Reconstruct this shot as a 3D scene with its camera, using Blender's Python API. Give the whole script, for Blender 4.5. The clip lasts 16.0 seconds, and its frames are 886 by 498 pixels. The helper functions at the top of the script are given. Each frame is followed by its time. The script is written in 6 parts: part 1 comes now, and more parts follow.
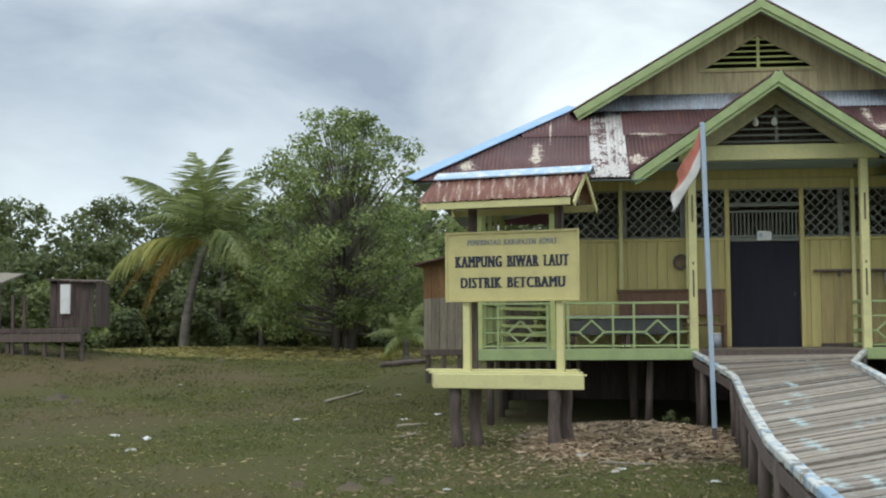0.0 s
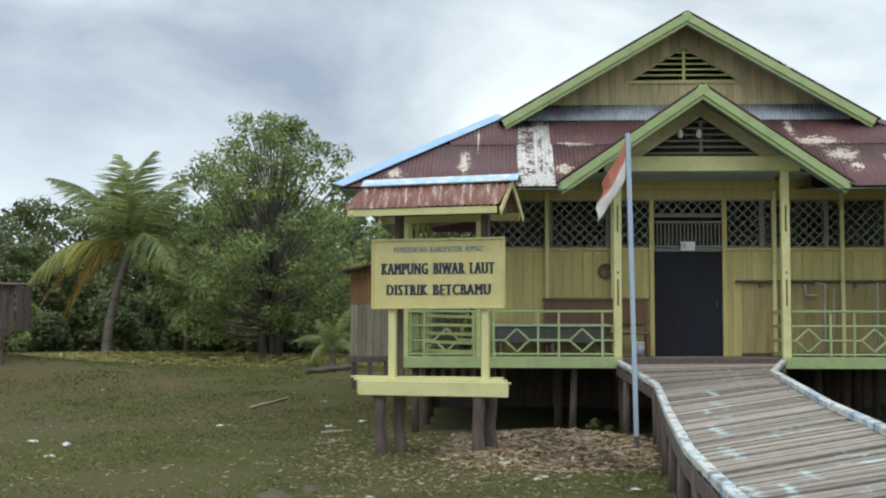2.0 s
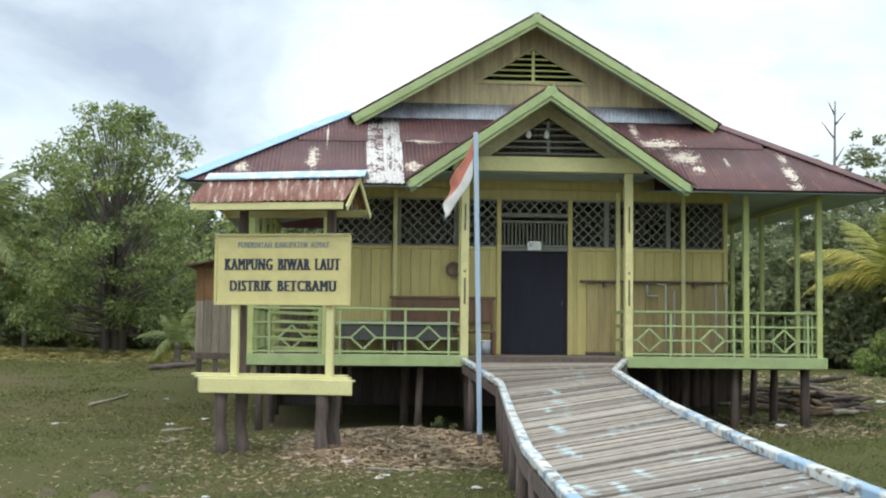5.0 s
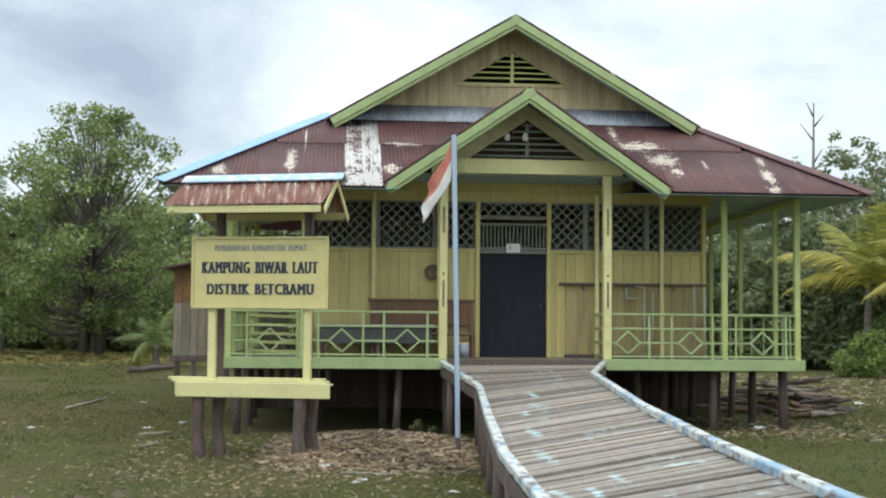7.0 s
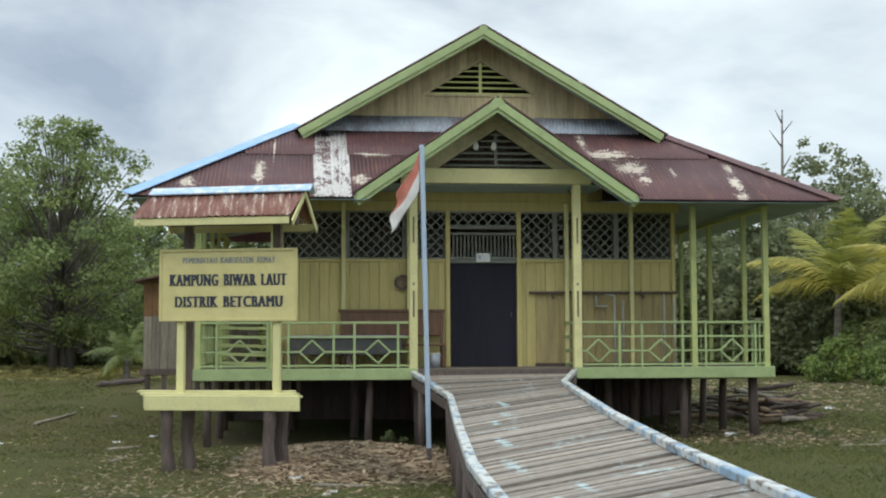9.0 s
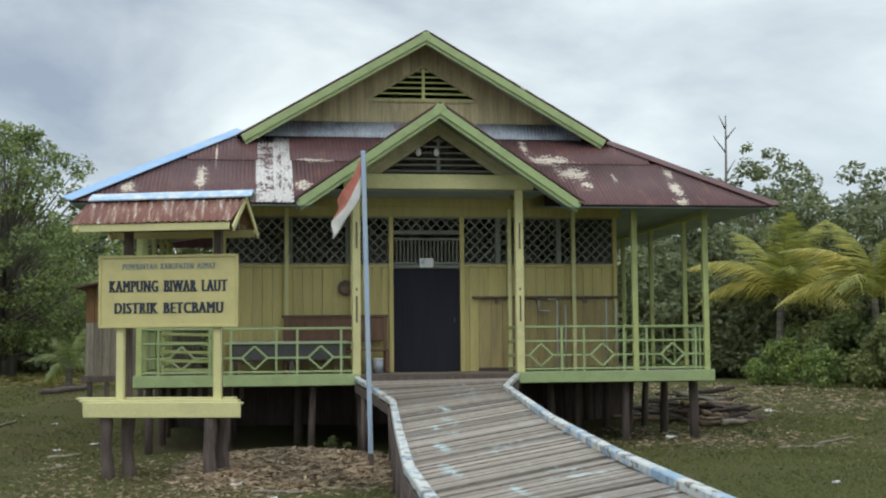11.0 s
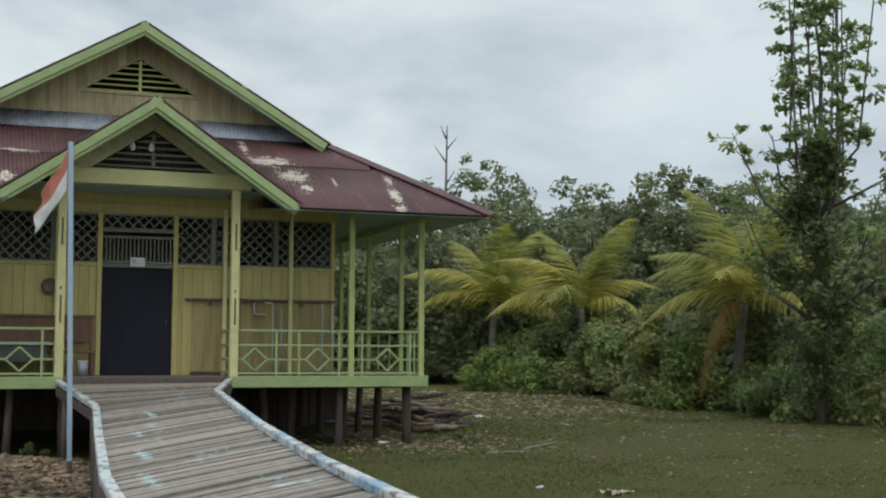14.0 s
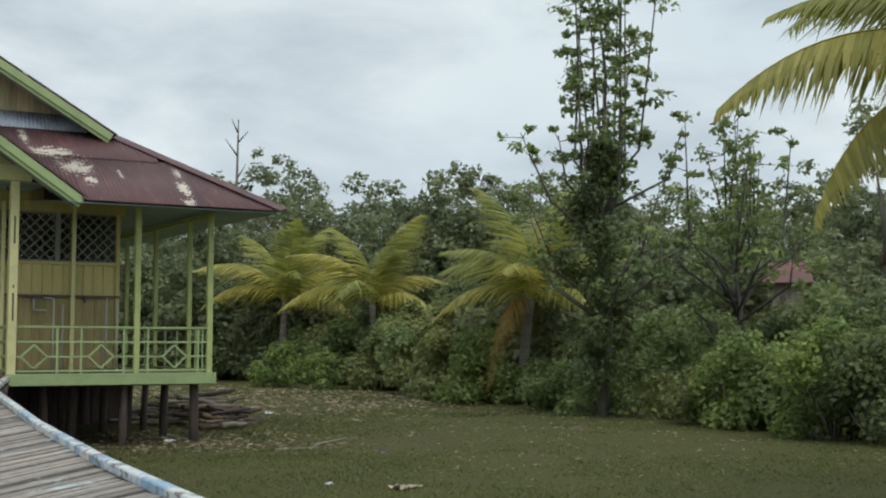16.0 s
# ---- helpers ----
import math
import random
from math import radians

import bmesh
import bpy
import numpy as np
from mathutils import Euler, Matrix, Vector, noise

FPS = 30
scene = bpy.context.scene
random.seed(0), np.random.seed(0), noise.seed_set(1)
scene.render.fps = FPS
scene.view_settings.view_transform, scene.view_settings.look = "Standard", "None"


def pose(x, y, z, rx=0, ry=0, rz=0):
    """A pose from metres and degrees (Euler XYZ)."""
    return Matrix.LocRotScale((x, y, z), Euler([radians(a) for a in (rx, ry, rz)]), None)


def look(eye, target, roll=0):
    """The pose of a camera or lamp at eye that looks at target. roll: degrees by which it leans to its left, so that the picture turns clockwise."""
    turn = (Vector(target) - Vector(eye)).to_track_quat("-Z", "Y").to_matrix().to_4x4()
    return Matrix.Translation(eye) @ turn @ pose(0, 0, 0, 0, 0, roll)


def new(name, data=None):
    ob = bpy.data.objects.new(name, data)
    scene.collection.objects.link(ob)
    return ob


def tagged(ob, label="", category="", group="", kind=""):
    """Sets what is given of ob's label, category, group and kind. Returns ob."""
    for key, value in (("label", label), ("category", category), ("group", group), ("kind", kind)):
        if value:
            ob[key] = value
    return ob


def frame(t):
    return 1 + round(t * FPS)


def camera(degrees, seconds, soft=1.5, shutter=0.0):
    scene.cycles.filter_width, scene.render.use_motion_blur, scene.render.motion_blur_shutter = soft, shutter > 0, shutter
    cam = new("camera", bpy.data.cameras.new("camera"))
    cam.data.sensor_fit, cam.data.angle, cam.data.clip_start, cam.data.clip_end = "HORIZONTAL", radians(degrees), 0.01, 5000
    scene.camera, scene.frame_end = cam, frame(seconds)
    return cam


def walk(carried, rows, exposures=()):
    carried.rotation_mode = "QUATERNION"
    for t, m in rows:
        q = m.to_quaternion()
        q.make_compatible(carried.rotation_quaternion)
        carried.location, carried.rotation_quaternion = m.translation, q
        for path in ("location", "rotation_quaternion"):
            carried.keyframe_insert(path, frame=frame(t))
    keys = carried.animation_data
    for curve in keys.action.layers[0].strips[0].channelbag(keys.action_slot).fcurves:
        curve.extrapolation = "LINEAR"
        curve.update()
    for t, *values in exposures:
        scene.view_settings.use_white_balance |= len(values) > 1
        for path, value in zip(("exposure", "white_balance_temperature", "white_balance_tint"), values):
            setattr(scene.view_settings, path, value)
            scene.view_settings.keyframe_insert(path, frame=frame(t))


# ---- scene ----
cam = camera(38.0, 16.0, 2.1)
PATH = [
    (0, (-3.678, -24.382, 1.478), (-3.872, -22.394, 1.594), -0.4),
    (0.5, (-3.666, -24.376, 1.479), (-3.834, -22.386, 1.595), -0.8),
    (1, (-3.661, -24.373, 1.48), (-3.811, -22.383, 1.616), -0.2),
    (1.5, (-3.646, -24.396, 1.484), (-3.758, -22.403, 1.613), -0.2),
    (2, (-3.635, -24.386, 1.485), (-3.719, -22.391, 1.611), 0.1),
    (2.5, (-3.624, -24.352, 1.485), (-3.676, -22.357, 1.61), 0.4),
    (3, (-3.591, -24.296, 1.485), (-3.595, -22.299, 1.609), 0.4),
    (3.5, (-3.559, -24.253, 1.492), (-3.528, -22.257, 1.617), 0.2),
    (4, (-3.56, -24.24, 1.5), (-3.485, -22.245, 1.625), 0.3),
    (4.5, (-3.537, -24.244, 1.482), (-3.417, -22.252, 1.605), 0.5),
    (7, (-3.466, -24.206, 1.522), (-3.294, -22.217, 1.647), 0.5),
    (7.5, (-3.444, -24.183, 1.517), (-3.257, -22.196, 1.638), 0.0),
    (8, (-3.44, -24.175, 1.518), (-3.247, -22.188, 1.642), 0.4),
    (8.5, (-3.421, -24.187, 1.523), (-3.219, -22.202, 1.658), 0.1),
    (9, (-3.397, -24.197, 1.529), (-3.184, -22.214, 1.669), -0.2),
    (11.5, (-3.241, -24.283, 1.533), (-2.906, -22.317, 1.683), -0.5),
    (12, (-3.197, -24.204, 1.534), (-2.798, -22.25, 1.686), -0.5),
    (12.5, (-3.146, -24.088, 1.535), (-2.658, -22.155, 1.688), -0.3),
    (13, (-3.115, -24.003, 1.529), (-2.55, -22.091, 1.684), 0.2),
    (13.5, (-3.116, -23.989, 1.534), (-2.482, -22.098, 1.687), 0.1),
    (14, (-3.123, -23.998, 1.54), (-2.417, -22.134, 1.693), 0.3),
    (14.5, (-3.126, -24.029, 1.546), (-2.338, -22.198, 1.699), 0.3),
    (15, (-3.149, -24.067, 1.554), (-2.287, -22.268, 1.706), 0.4),
    (15.5, (-3.134, -24.045, 1.556), (-2.21, -22.278, 1.707), 0.1),
    (16, (-3.107, -23.986, 1.551), (-2.109, -22.259, 1.698), 0.1),
]
EXPOSURES = [(0, 0.29), (1.5, 0.33), (2, 0.33), (3.5, 0.54), (4.7, 0.71), (7, 0.59), (8, 0.53), (9, 0.37), (11.5, 0.13), (12, 0.01), (12.5, -0.15), (14, -0.06), (15, -0.08), (16, 0.02)]
walk(cam, [(t, look(eye, target, roll)) for t, eye, target, roll in PATH], EXPOSURES)


# ---- world and sun ----
world = bpy.data.worlds.new("overcast_sky")
scene.world = world
world.use_nodes = True
wn, wl = world.node_tree.nodes, world.node_tree.links
wn.clear()


def wnode(kind, **kw):
    n = wn.new(kind)
    for k, v in kw.items():
        n.inputs[k].default_value = v
    return n


w_out = wn.new("ShaderNodeOutputWorld")
w_bg = wnode("ShaderNodeBackground", Strength=1.0)
w_sky = wn.new("ShaderNodeTexSky")
w_sky.sky_type, w_sky.sun_disc = "NISHITA", False
w_sky.sun_elevation, w_sky.sun_rotation = radians(58), radians(200)
w_dim = wn.new("ShaderNodeVectorMath")
w_dim.operation = "SCALE"
w_dim.inputs["Scale"].default_value = 0.10
w_co = wn.new("ShaderNodeTexCoord")
w_map = wn.new("ShaderNodeMapping")
w_map.inputs["Scale"].default_value = (1.0, 1.0, 2.3)
w_map.inputs["Location"].default_value = (1.75, 0.40, 0.75)
w_sep = wn.new("ShaderNodeSeparateXYZ")
w_east = wn.new("ShaderNodeMath")
w_east.operation = "MULTIPLY_ADD"
w_east.inputs[1].default_value = 0.07
w_n1 = wnode("ShaderNodeTexNoise", Scale=4.2, Detail=7.0, Roughness=0.54, Distortion=0.3)
w_n2 = wnode("ShaderNodeTexNoise", Scale=1.9, Detail=3.0, Roughness=0.5)
w_r1 = wn.new("ShaderNodeValToRGB")
w_r1.color_ramp.elements[0].position, w_r1.color_ramp.elements[1].position = 0.19, 0.63
w_r2 = wn.new("ShaderNodeValToRGB")
w_r2.color_ramp.elements[0].position, w_r2.color_ramp.elements[1].position = 0.30, 0.55
w_r2.color_ramp.elements[0].color, w_r2.color_ramp.elements[1].color = (0.60, 0.70, 0.77, 1), (0.78, 0.87, 0.89, 1)
w_mix = wn.new("ShaderNodeMixRGB")
wl.new(w_co.outputs["Generated"], w_map.inputs["Vector"])
wl.new(w_map.outputs["Vector"], w_n1.inputs["Vector"])
wl.new(w_map.outputs["Vector"], w_n2.inputs["Vector"])
wl.new(w_co.outputs["Generated"], w_sep.inputs["Vector"])
wl.new(w_sep.outputs["X"], w_east.inputs[0])
wl.new(w_n1.outputs["Fac"], w_east.inputs[2])
# whiter towards the horizon; the overcast brightens overhead
w_low = wn.new("ShaderNodeMapRange")
for w_slot, w_value in (("From Min", 0.0), ("From Max", 0.3), ("To Min", 0.10), ("To Max", -0.04)):
    w_low.inputs[w_slot].default_value = w_value
w_sum = wn.new("ShaderNodeMath")
w_high = wn.new("ShaderNodeMapRange")
for w_slot, w_value in (("From Min", 0.25), ("From Max", 1.0), ("To Min", 1.0), ("To Max", 1.8)):
    w_high.inputs[w_slot].default_value = w_value
wl.new(w_sep.outputs["Z"], w_low.inputs["Value"])
wl.new(w_sep.outputs["Z"], w_high.inputs["Value"])
wl.new(w_high.outputs["Result"], w_bg.inputs["Strength"])
wl.new(w_east.outputs["Value"], w_sum.inputs[0])
wl.new(w_low.outputs["Result"], w_sum.inputs[1])
# the heavy grey-blue cloud bank in the north-west
w_off = wn.new("ShaderNodeVectorMath")
w_off.operation = "SUBTRACT"
w_off.inputs[1].default_value = (-0.16, 0.0, 0.205)
w_wide = wn.new("ShaderNodeVectorMath")
w_wide.operation = "MULTIPLY"
w_wide.inputs[1].default_value = (5.2, 0.0, 11.0)
w_dist = wn.new("ShaderNodeVectorMath")
w_dist.operation = "LENGTH"
w_bank = wn.new("ShaderNodeMapRange")
w_bank.interpolation_type = "SMOOTHSTEP"
for w_slot, w_value in (("From Min", 0.0), ("From Max", 1.9), ("To Min", -0.10), ("To Max", 0.0)):
    w_bank.inputs[w_slot].default_value = w_value
w_both = wn.new("ShaderNodeMath")
wl.new(w_co.outputs["Generated"], w_off.inputs[0])
wl.new(w_off.outputs["Vector"], w_wide.inputs[0])
wl.new(w_wide.outputs["Vector"], w_dist.inputs[0])
wl.new(w_dist.outputs["Value"], w_bank.inputs["Value"])
wl.new(w_sum.outputs["Value"], w_both.inputs[0])
wl.new(w_bank.outputs["Result"], w_both.inputs[1])
wl.new(w_both.outputs["Value"], w_r1.inputs["Fac"])
wl.new(w_n2.outputs["Fac"], w_r2.inputs["Fac"])
wl.new(w_sky.outputs["Color"], w_dim.inputs[0])
w_pre = wn.new("ShaderNodeMixRGB")
w_pre.inputs["Fac"].default_value = 0.80
w_pre.inputs["Color2"].default_value = (0.33, 0.385, 0.465, 1)
wl.new(w_dim.outputs["Vector"], w_pre.inputs["Color1"])
wl.new(w_r1.outputs["Color"], w_mix.inputs["Fac"])
wl.new(w_pre.outputs["Color"], w_mix.inputs["Color1"])
wl.new(w_r2.outputs["Color"], w_mix.inputs["Color2"])
wl.new(w_mix.outputs["Color"], w_bg.inputs["Color"])
wl.new(w_bg.outputs["Background"], w_out.inputs["Surface"])

sun = new("sun", bpy.data.lights.new("sun", "SUN"))
sun.data.energy, sun.data.angle, sun.data.color = 0.78, radians(24), (1.0, 0.985, 0.95)
SUN_AT = Vector((-0.25, -0.62, 1.0))
sun.matrix_world = look(SUN_AT * 30, (0, 0, 0))

# ---- materials ----


def tree_of(name):
    m = bpy.data.materials.new(name)
    m.use_nodes = True
    nt = m.node_tree
    return m, nt.nodes, nt.links, nt.nodes["Principled BSDF"]


def noise_node(n, l, vec, scale, detail=4.0, rough=0.55, stretch=None):
    t = n.new("ShaderNodeTexNoise")
    t.inputs["Scale"].default_value, t.inputs["Detail"].default_value, t.inputs["Roughness"].default_value = scale, detail, rough
    if stretch:
        mp = n.new("ShaderNodeMapping")
        mp.inputs["Scale"].default_value = stretch
        l.new(vec, mp.inputs["Vector"])
        vec = mp.outputs["Vector"]
    l.new(vec, t.inputs["Vector"])
    return t.outputs["Fac"]


def ramp(n, l, fac, lo, hi, c0=(0, 0, 0), c1=(1, 1, 1)):
    r = n.new("ShaderNodeValToRGB")
    e = r.color_ramp.elements
    e[0].position, e[1].position, e[0].color, e[1].color = lo, hi, (*c0, 1), (*c1, 1)
    l.new(fac, r.inputs["Fac"])
    return r.outputs["Color"]


def mixed(n, l, fac, a, b, mode="MIX"):
    m = n.new("ShaderNodeMixRGB")
    m.blend_type = mode
    for s, v in zip(("Fac", "Color1", "Color2"), (fac, a, b)):
        if isinstance(v, (int, float)):
            m.inputs[s].default_value = v
        elif isinstance(v, tuple):
            m.inputs[s].default_value = (*v, 1)
        else:
            l.new(v, m.inputs[s])
    return m.outputs["Color"]


def surface(name, base, worn, rough=0.6, fine=30.0, coarse=2.0, lo=0.45, hi=0.7, stretch=None, bump=0.15, vary=0.12, metal=0.0, local=False):
    """A worn surface: base colour with patches of the worn colour at a coarse scale and grain at a fine one."""
    m, n, l, bsdf = tree_of(name)
    if local:
        co = n.new("ShaderNodeTexCoord").outputs["Object"]
    else:
        co = n.new("ShaderNodeNewGeometry").outputs["Position"]
    big = noise_node(n, l, co, coarse, 5.0, 0.6, stretch)
    small = noise_node(n, l, co, fine, 4.0, 0.6, stretch)
    col = mixed(n, l, ramp(n, l, big, lo, hi), base, worn)
    grain = ramp(n, l, small, 0.3, 0.7, (1 - vary,) * 3, (1 + vary,) * 3)
    col = mixed(n, l, 1.0, col, grain, "MULTIPLY")
    rnd = n.new("ShaderNodeObjectInfo").outputs["Random"]
    col = mixed(n, l, 1.0, col, ramp(n, l, rnd, 0.0, 1.0, (1 - vary,) * 3, (1 + vary,) * 3), "MULTIPLY")
    l.new(col, bsdf.inputs["Base Color"])
    bsdf.inputs["Roughness"].default_value, bsdf.inputs["Metallic"].default_value = rough, metal
    if bump:
        b = n.new("ShaderNodeBump")
        b.inputs["Strength"].default_value, b.inputs["Distance"].default_value = bump, 0.01
        l.new(small, b.inputs["Height"])
        l.new(b.outputs["Normal"], bsdf.inputs["Normal"])
    return m


def leafy(name, dark, light, rough=0.55):
    """Leaves that differ one from the next, lit through a little."""
    m, n, l, bsdf = tree_of(name)
    geo = n.new("ShaderNodeNewGeometry")
    col = ramp(n, l, geo.outputs["Random Per Island"], 0.0, 1.0, dark, light)
    big = noise_node(n, l, geo.outputs["Position"], 0.7, 3.0)
    col = mixed(n, l, 1.0, col, ramp(n, l, big, 0.3, 0.7, (0.65, 0.7, 0.65), (1.3, 1.25, 1.1)), "MULTIPLY")
    l.new(col, bsdf.inputs["Base Color"])
    bsdf.inputs["Roughness"].default_value = rough
    tr = n.new("ShaderNodeBsdfTranslucent")
    l.new(col, tr.inputs["Color"])
    mx = n.new("ShaderNodeMixShader")
    mx.inputs["Fac"].default_value = 0.46
    l.new(bsdf.outputs["BSDF"], mx.inputs[1])
    l.new(tr.outputs["BSDF"], mx.inputs[2])
    l.new(mx.outputs["Shader"], n["Material Output"].inputs["Surface"])
    return m


VERT = (6.0, 6.0, 0.5)
M_YELLOW = surface("yellow_paint", (0.56, 0.475, 0.185), (0.44, 0.37, 0.15), 0.6, 22, 2.2, 0.42, 0.75, VERT, 0.1, 0.08)
M_CREAM = surface("cream_paint", (0.66, 0.62, 0.30), (0.52, 0.48, 0.25), 0.6, 25, 3, 0.5, 0.8, None, 0.1, 0.06)
M_BOARD = surface("sign_yellow", (0.61, 0.54, 0.24), (0.53, 0.46, 0.21), 0.5, 40, 3, 0.45, 0.7, None, 0.05, 0.04)
M_GREEN = surface("light_green_paint", (0.37, 0.46, 0.21), (0.29, 0.36, 0.17), 0.55, 25, 3, 0.45, 0.75, None, 0.1, 0.07)
M_POST = surface("pale_green_post_paint", (0.48, 0.52, 0.20), (0.37, 0.42, 0.17), 0.55, 25, 3, 0.45, 0.75, None, 0.1, 0.06)
M_GABLE = surface("weathered_gable_wood", (0.46, 0.39, 0.22), (0.31, 0.265, 0.155), 0.75, 18, 2.5, 0.4, 0.7, VERT, 0.25, 0.16)
M_FACE = surface("faded_cream_board", (0.50, 0.45, 0.27), (0.38, 0.33, 0.19), 0.7, 18, 2.5, 0.4, 0.7, None, 0.2, 0.12)
M_SOFFIT = surface("pale_blue_soffit", (0.36, 0.46, 0.48), (0.28, 0.36, 0.39), 0.7, 20, 1.5, 0.4, 0.7, None, 0.05, 0.06)
M_BLUE = surface("pale_blue_flashing", (0.27, 0.44, 0.68), (0.46, 0.53, 0.60), 0.5, 25, 2.5, 0.5, 0.8, None, 0.08, 0.08)
M_CAP = surface("flaking_pale_blue_cap", (0.36, 0.52, 0.70), (0.62, 0.66, 0.68), 0.5, 40, 7, 0.45, 0.58, None, 0.1, 0.1)
M_POLE = surface("pale_blue_pole_paint", (0.36, 0.46, 0.58), (0.42, 0.45, 0.47), 0.45, 30, 3, 0.5, 0.75, VERT, 0.08, 0.06)
M_ZINC = surface("grey_zinc", (0.34, 0.38, 0.43), (0.24, 0.23, 0.25), 0.65, 20, 3, 0.42, 0.66, (1, 1, 0.3), 0.08, 0.18, 0.2)
M_DECK = surface("brown_deck_wood", (0.20, 0.165, 0.13), (0.12, 0.10, 0.08), 0.8, 25, 2.5, 0.4, 0.7, (1.0, 8.0, 8.0), 0.3, 0.2)
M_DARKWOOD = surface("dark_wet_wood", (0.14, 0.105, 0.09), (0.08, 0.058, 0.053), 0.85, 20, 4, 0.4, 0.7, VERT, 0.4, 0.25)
M_BROWN = surface("brown_bench_wood", (0.17, 0.085, 0.045), (0.11, 0.06, 0.035), 0.5, 25, 3, 0.4, 0.7, (6, 1, 1), 0.2, 0.15)
M_LATTICE = surface("green_grey_lattice", (0.225, 0.235, 0.20), (0.165, 0.17, 0.15), 0.7, 30, 3, 0.4, 0.7, None, 0.1, 0.12)
M_DOOR = surface("navy_door_paint", (0.017, 0.018, 0.030), (0.012, 0.012, 0.02), 0.9, 20, 2, 0.4, 0.7, VERT, 0.08, 0.1)
M_DARK = surface("dim_interior_board", (0.62, 0.55, 0.55), (0.50, 0.44, 0.46), 0.9, 20, 2, 0.4, 0.7, None, 0.1, 0.1)
M_WHITE = surface("white_paper", (0.72, 0.72, 0.70), (0.55, 0.54, 0.50), 0.7, 30, 4, 0.5, 0.8, None, 0.1, 0.05)
M_PIPE = surface("grey_plastic_pipe", (0.42, 0.43, 0.38), (0.30, 0.30, 0.26), 0.5, 30, 4, 0.5, 0.8, VERT, 0.05, 0.1)
M_INK = surface("dark_blue_lettering", (0.02, 0.028, 0.05), (0.05, 0.06, 0.08), 0.6, 60, 9, 0.5, 0.8, None, 0.0, 0.05)
M_INKPALE = surface("faded_blue_lettering", (0.16, 0.20, 0.27), (0.30, 0.30, 0.25), 0.6, 60, 9, 0.45, 0.7, None, 0.0, 0.05)
M_RED = surface("faded_red_cloth", (0.52, 0.16, 0.11), (0.50, 0.22, 0.17), 0.8, 60, 5, 0.4, 0.7, None, 0.1, 0.06)
M_CLOTH = surface("white_cloth", (0.70, 0.69, 0.66), (0.60, 0.58, 0.55), 0.8, 60, 5, 0.4, 0.7, None, 0.1, 0.05)
M_BARK = surface("grey_bark", (0.16, 0.14, 0.115), (0.08, 0.07, 0.06), 0.9, 14, 2, 0.4, 0.65, VERT, 0.5, 0.25)
M_PALMBARK = surface("ringed_palm_bark", (0.20, 0.18, 0.15), (0.11, 0.095, 0.08), 0.9, 10, 1.6, 0.4, 0.65, (1, 1, 8), 0.5, 0.25)
M_SHACK = surface("weathered_shack_board", (0.12, 0.085, 0.075), (0.06, 0.042, 0.04), 0.85, 18, 3, 0.4, 0.65, VERT, 0.3, 0.3)
M_ORANGE = surface("orange_brown_board", (0.30, 0.155, 0.06), (0.20, 0.11, 0.05), 0.8, 18, 3, 0.4, 0.65, VERT, 0.2, 0.2)
M_PALEBOARD = surface("pale_grey_board", (0.30, 0.26, 0.20), (0.20, 0.17, 0.13), 0.8, 18, 3, 0.4, 0.65, VERT, 0.2, 0.2)
M_REDROOF = surface("dull_red_roof", (0.20, 0.07, 0.06), (0.13, 0.06, 0.055), 0.7, 8, 1, 0.4, 0.65, None, 0.1, 0.15)
M_HUSK = surface("dry_leaf_litter", (0.27, 0.185, 0.115), (0.15, 0.10, 0.065), 0.9, 25, 3, 0.4, 0.65, None, 0.3, 0.3)
M_LEAF = leafy("broad_leaf", (0.15, 0.195, 0.075), (0.35, 0.42, 0.17))
M_LEAFDARK = leafy("dark_leaf", (0.08, 0.105, 0.045), (0.20, 0.235, 0.095))
M_LEAFBUSH = leafy("bush_leaf", (0.125, 0.145, 0.055), (0.33, 0.35, 0.135))
# far leaves greyed and paled: distance haze put into their colour
M_FAR = leafy("hazed_far_leaf", (0.15, 0.175, 0.10), (0.30, 0.33, 0.18))
M_FROND = leafy("green_frond", (0.24, 0.26, 0.06), (0.46, 0.45, 0.13), 0.45)
M_FRONDGREEN = leafy("grey_green_frond", (0.16, 0.20, 0.075), (0.34, 0.39, 0.17), 0.5)
M_FRONDYEL = leafy("yellowed_frond", (0.36, 0.34, 0.08), (0.60, 0.53, 0.16), 0.5)
M_FRONDDRY = leafy("dry_orange_frond", (0.30, 0.18, 0.04), (0.40, 0.26, 0.07), 0.6)
M_GRASS = leafy("grass_blade", (0.078, 0.102, 0.027), (0.20, 0.20, 0.068), 0.7)


def nearest_place(n, l, co, places):
    """How far the surface lies from the nearest of some oval places (x, y, half width, half length), in units of their size."""
    near = None
    for fx, fy, wide, tall in places:
        v = n.new("ShaderNodeVectorMath")
        v.operation = "SUBTRACT"
        l.new(co, v.inputs[0])
        v.inputs[1].default_value = (fx, fy, 0)
        q = n.new("ShaderNodeVectorMath")
        q.operation = "MULTIPLY"
        l.new(v.outputs["Vector"], q.inputs[0])
        q.inputs[1].default_value = (1 / wide, 1 / tall, 0)
        d = n.new("ShaderNodeVectorMath")
        d.operation = "LENGTH"
        l.new(q.outputs["Vector"], d.inputs[0])
        if near is None:
            near = d.outputs["Value"]
        else:
            least = n.new("ShaderNodeMath")
            least.operation = "MINIMUM"
            l.new(near, least.inputs[0])
            l.new(d.outputs["Value"], least.inputs[1])
            near = least.outputs["Value"]
    return near


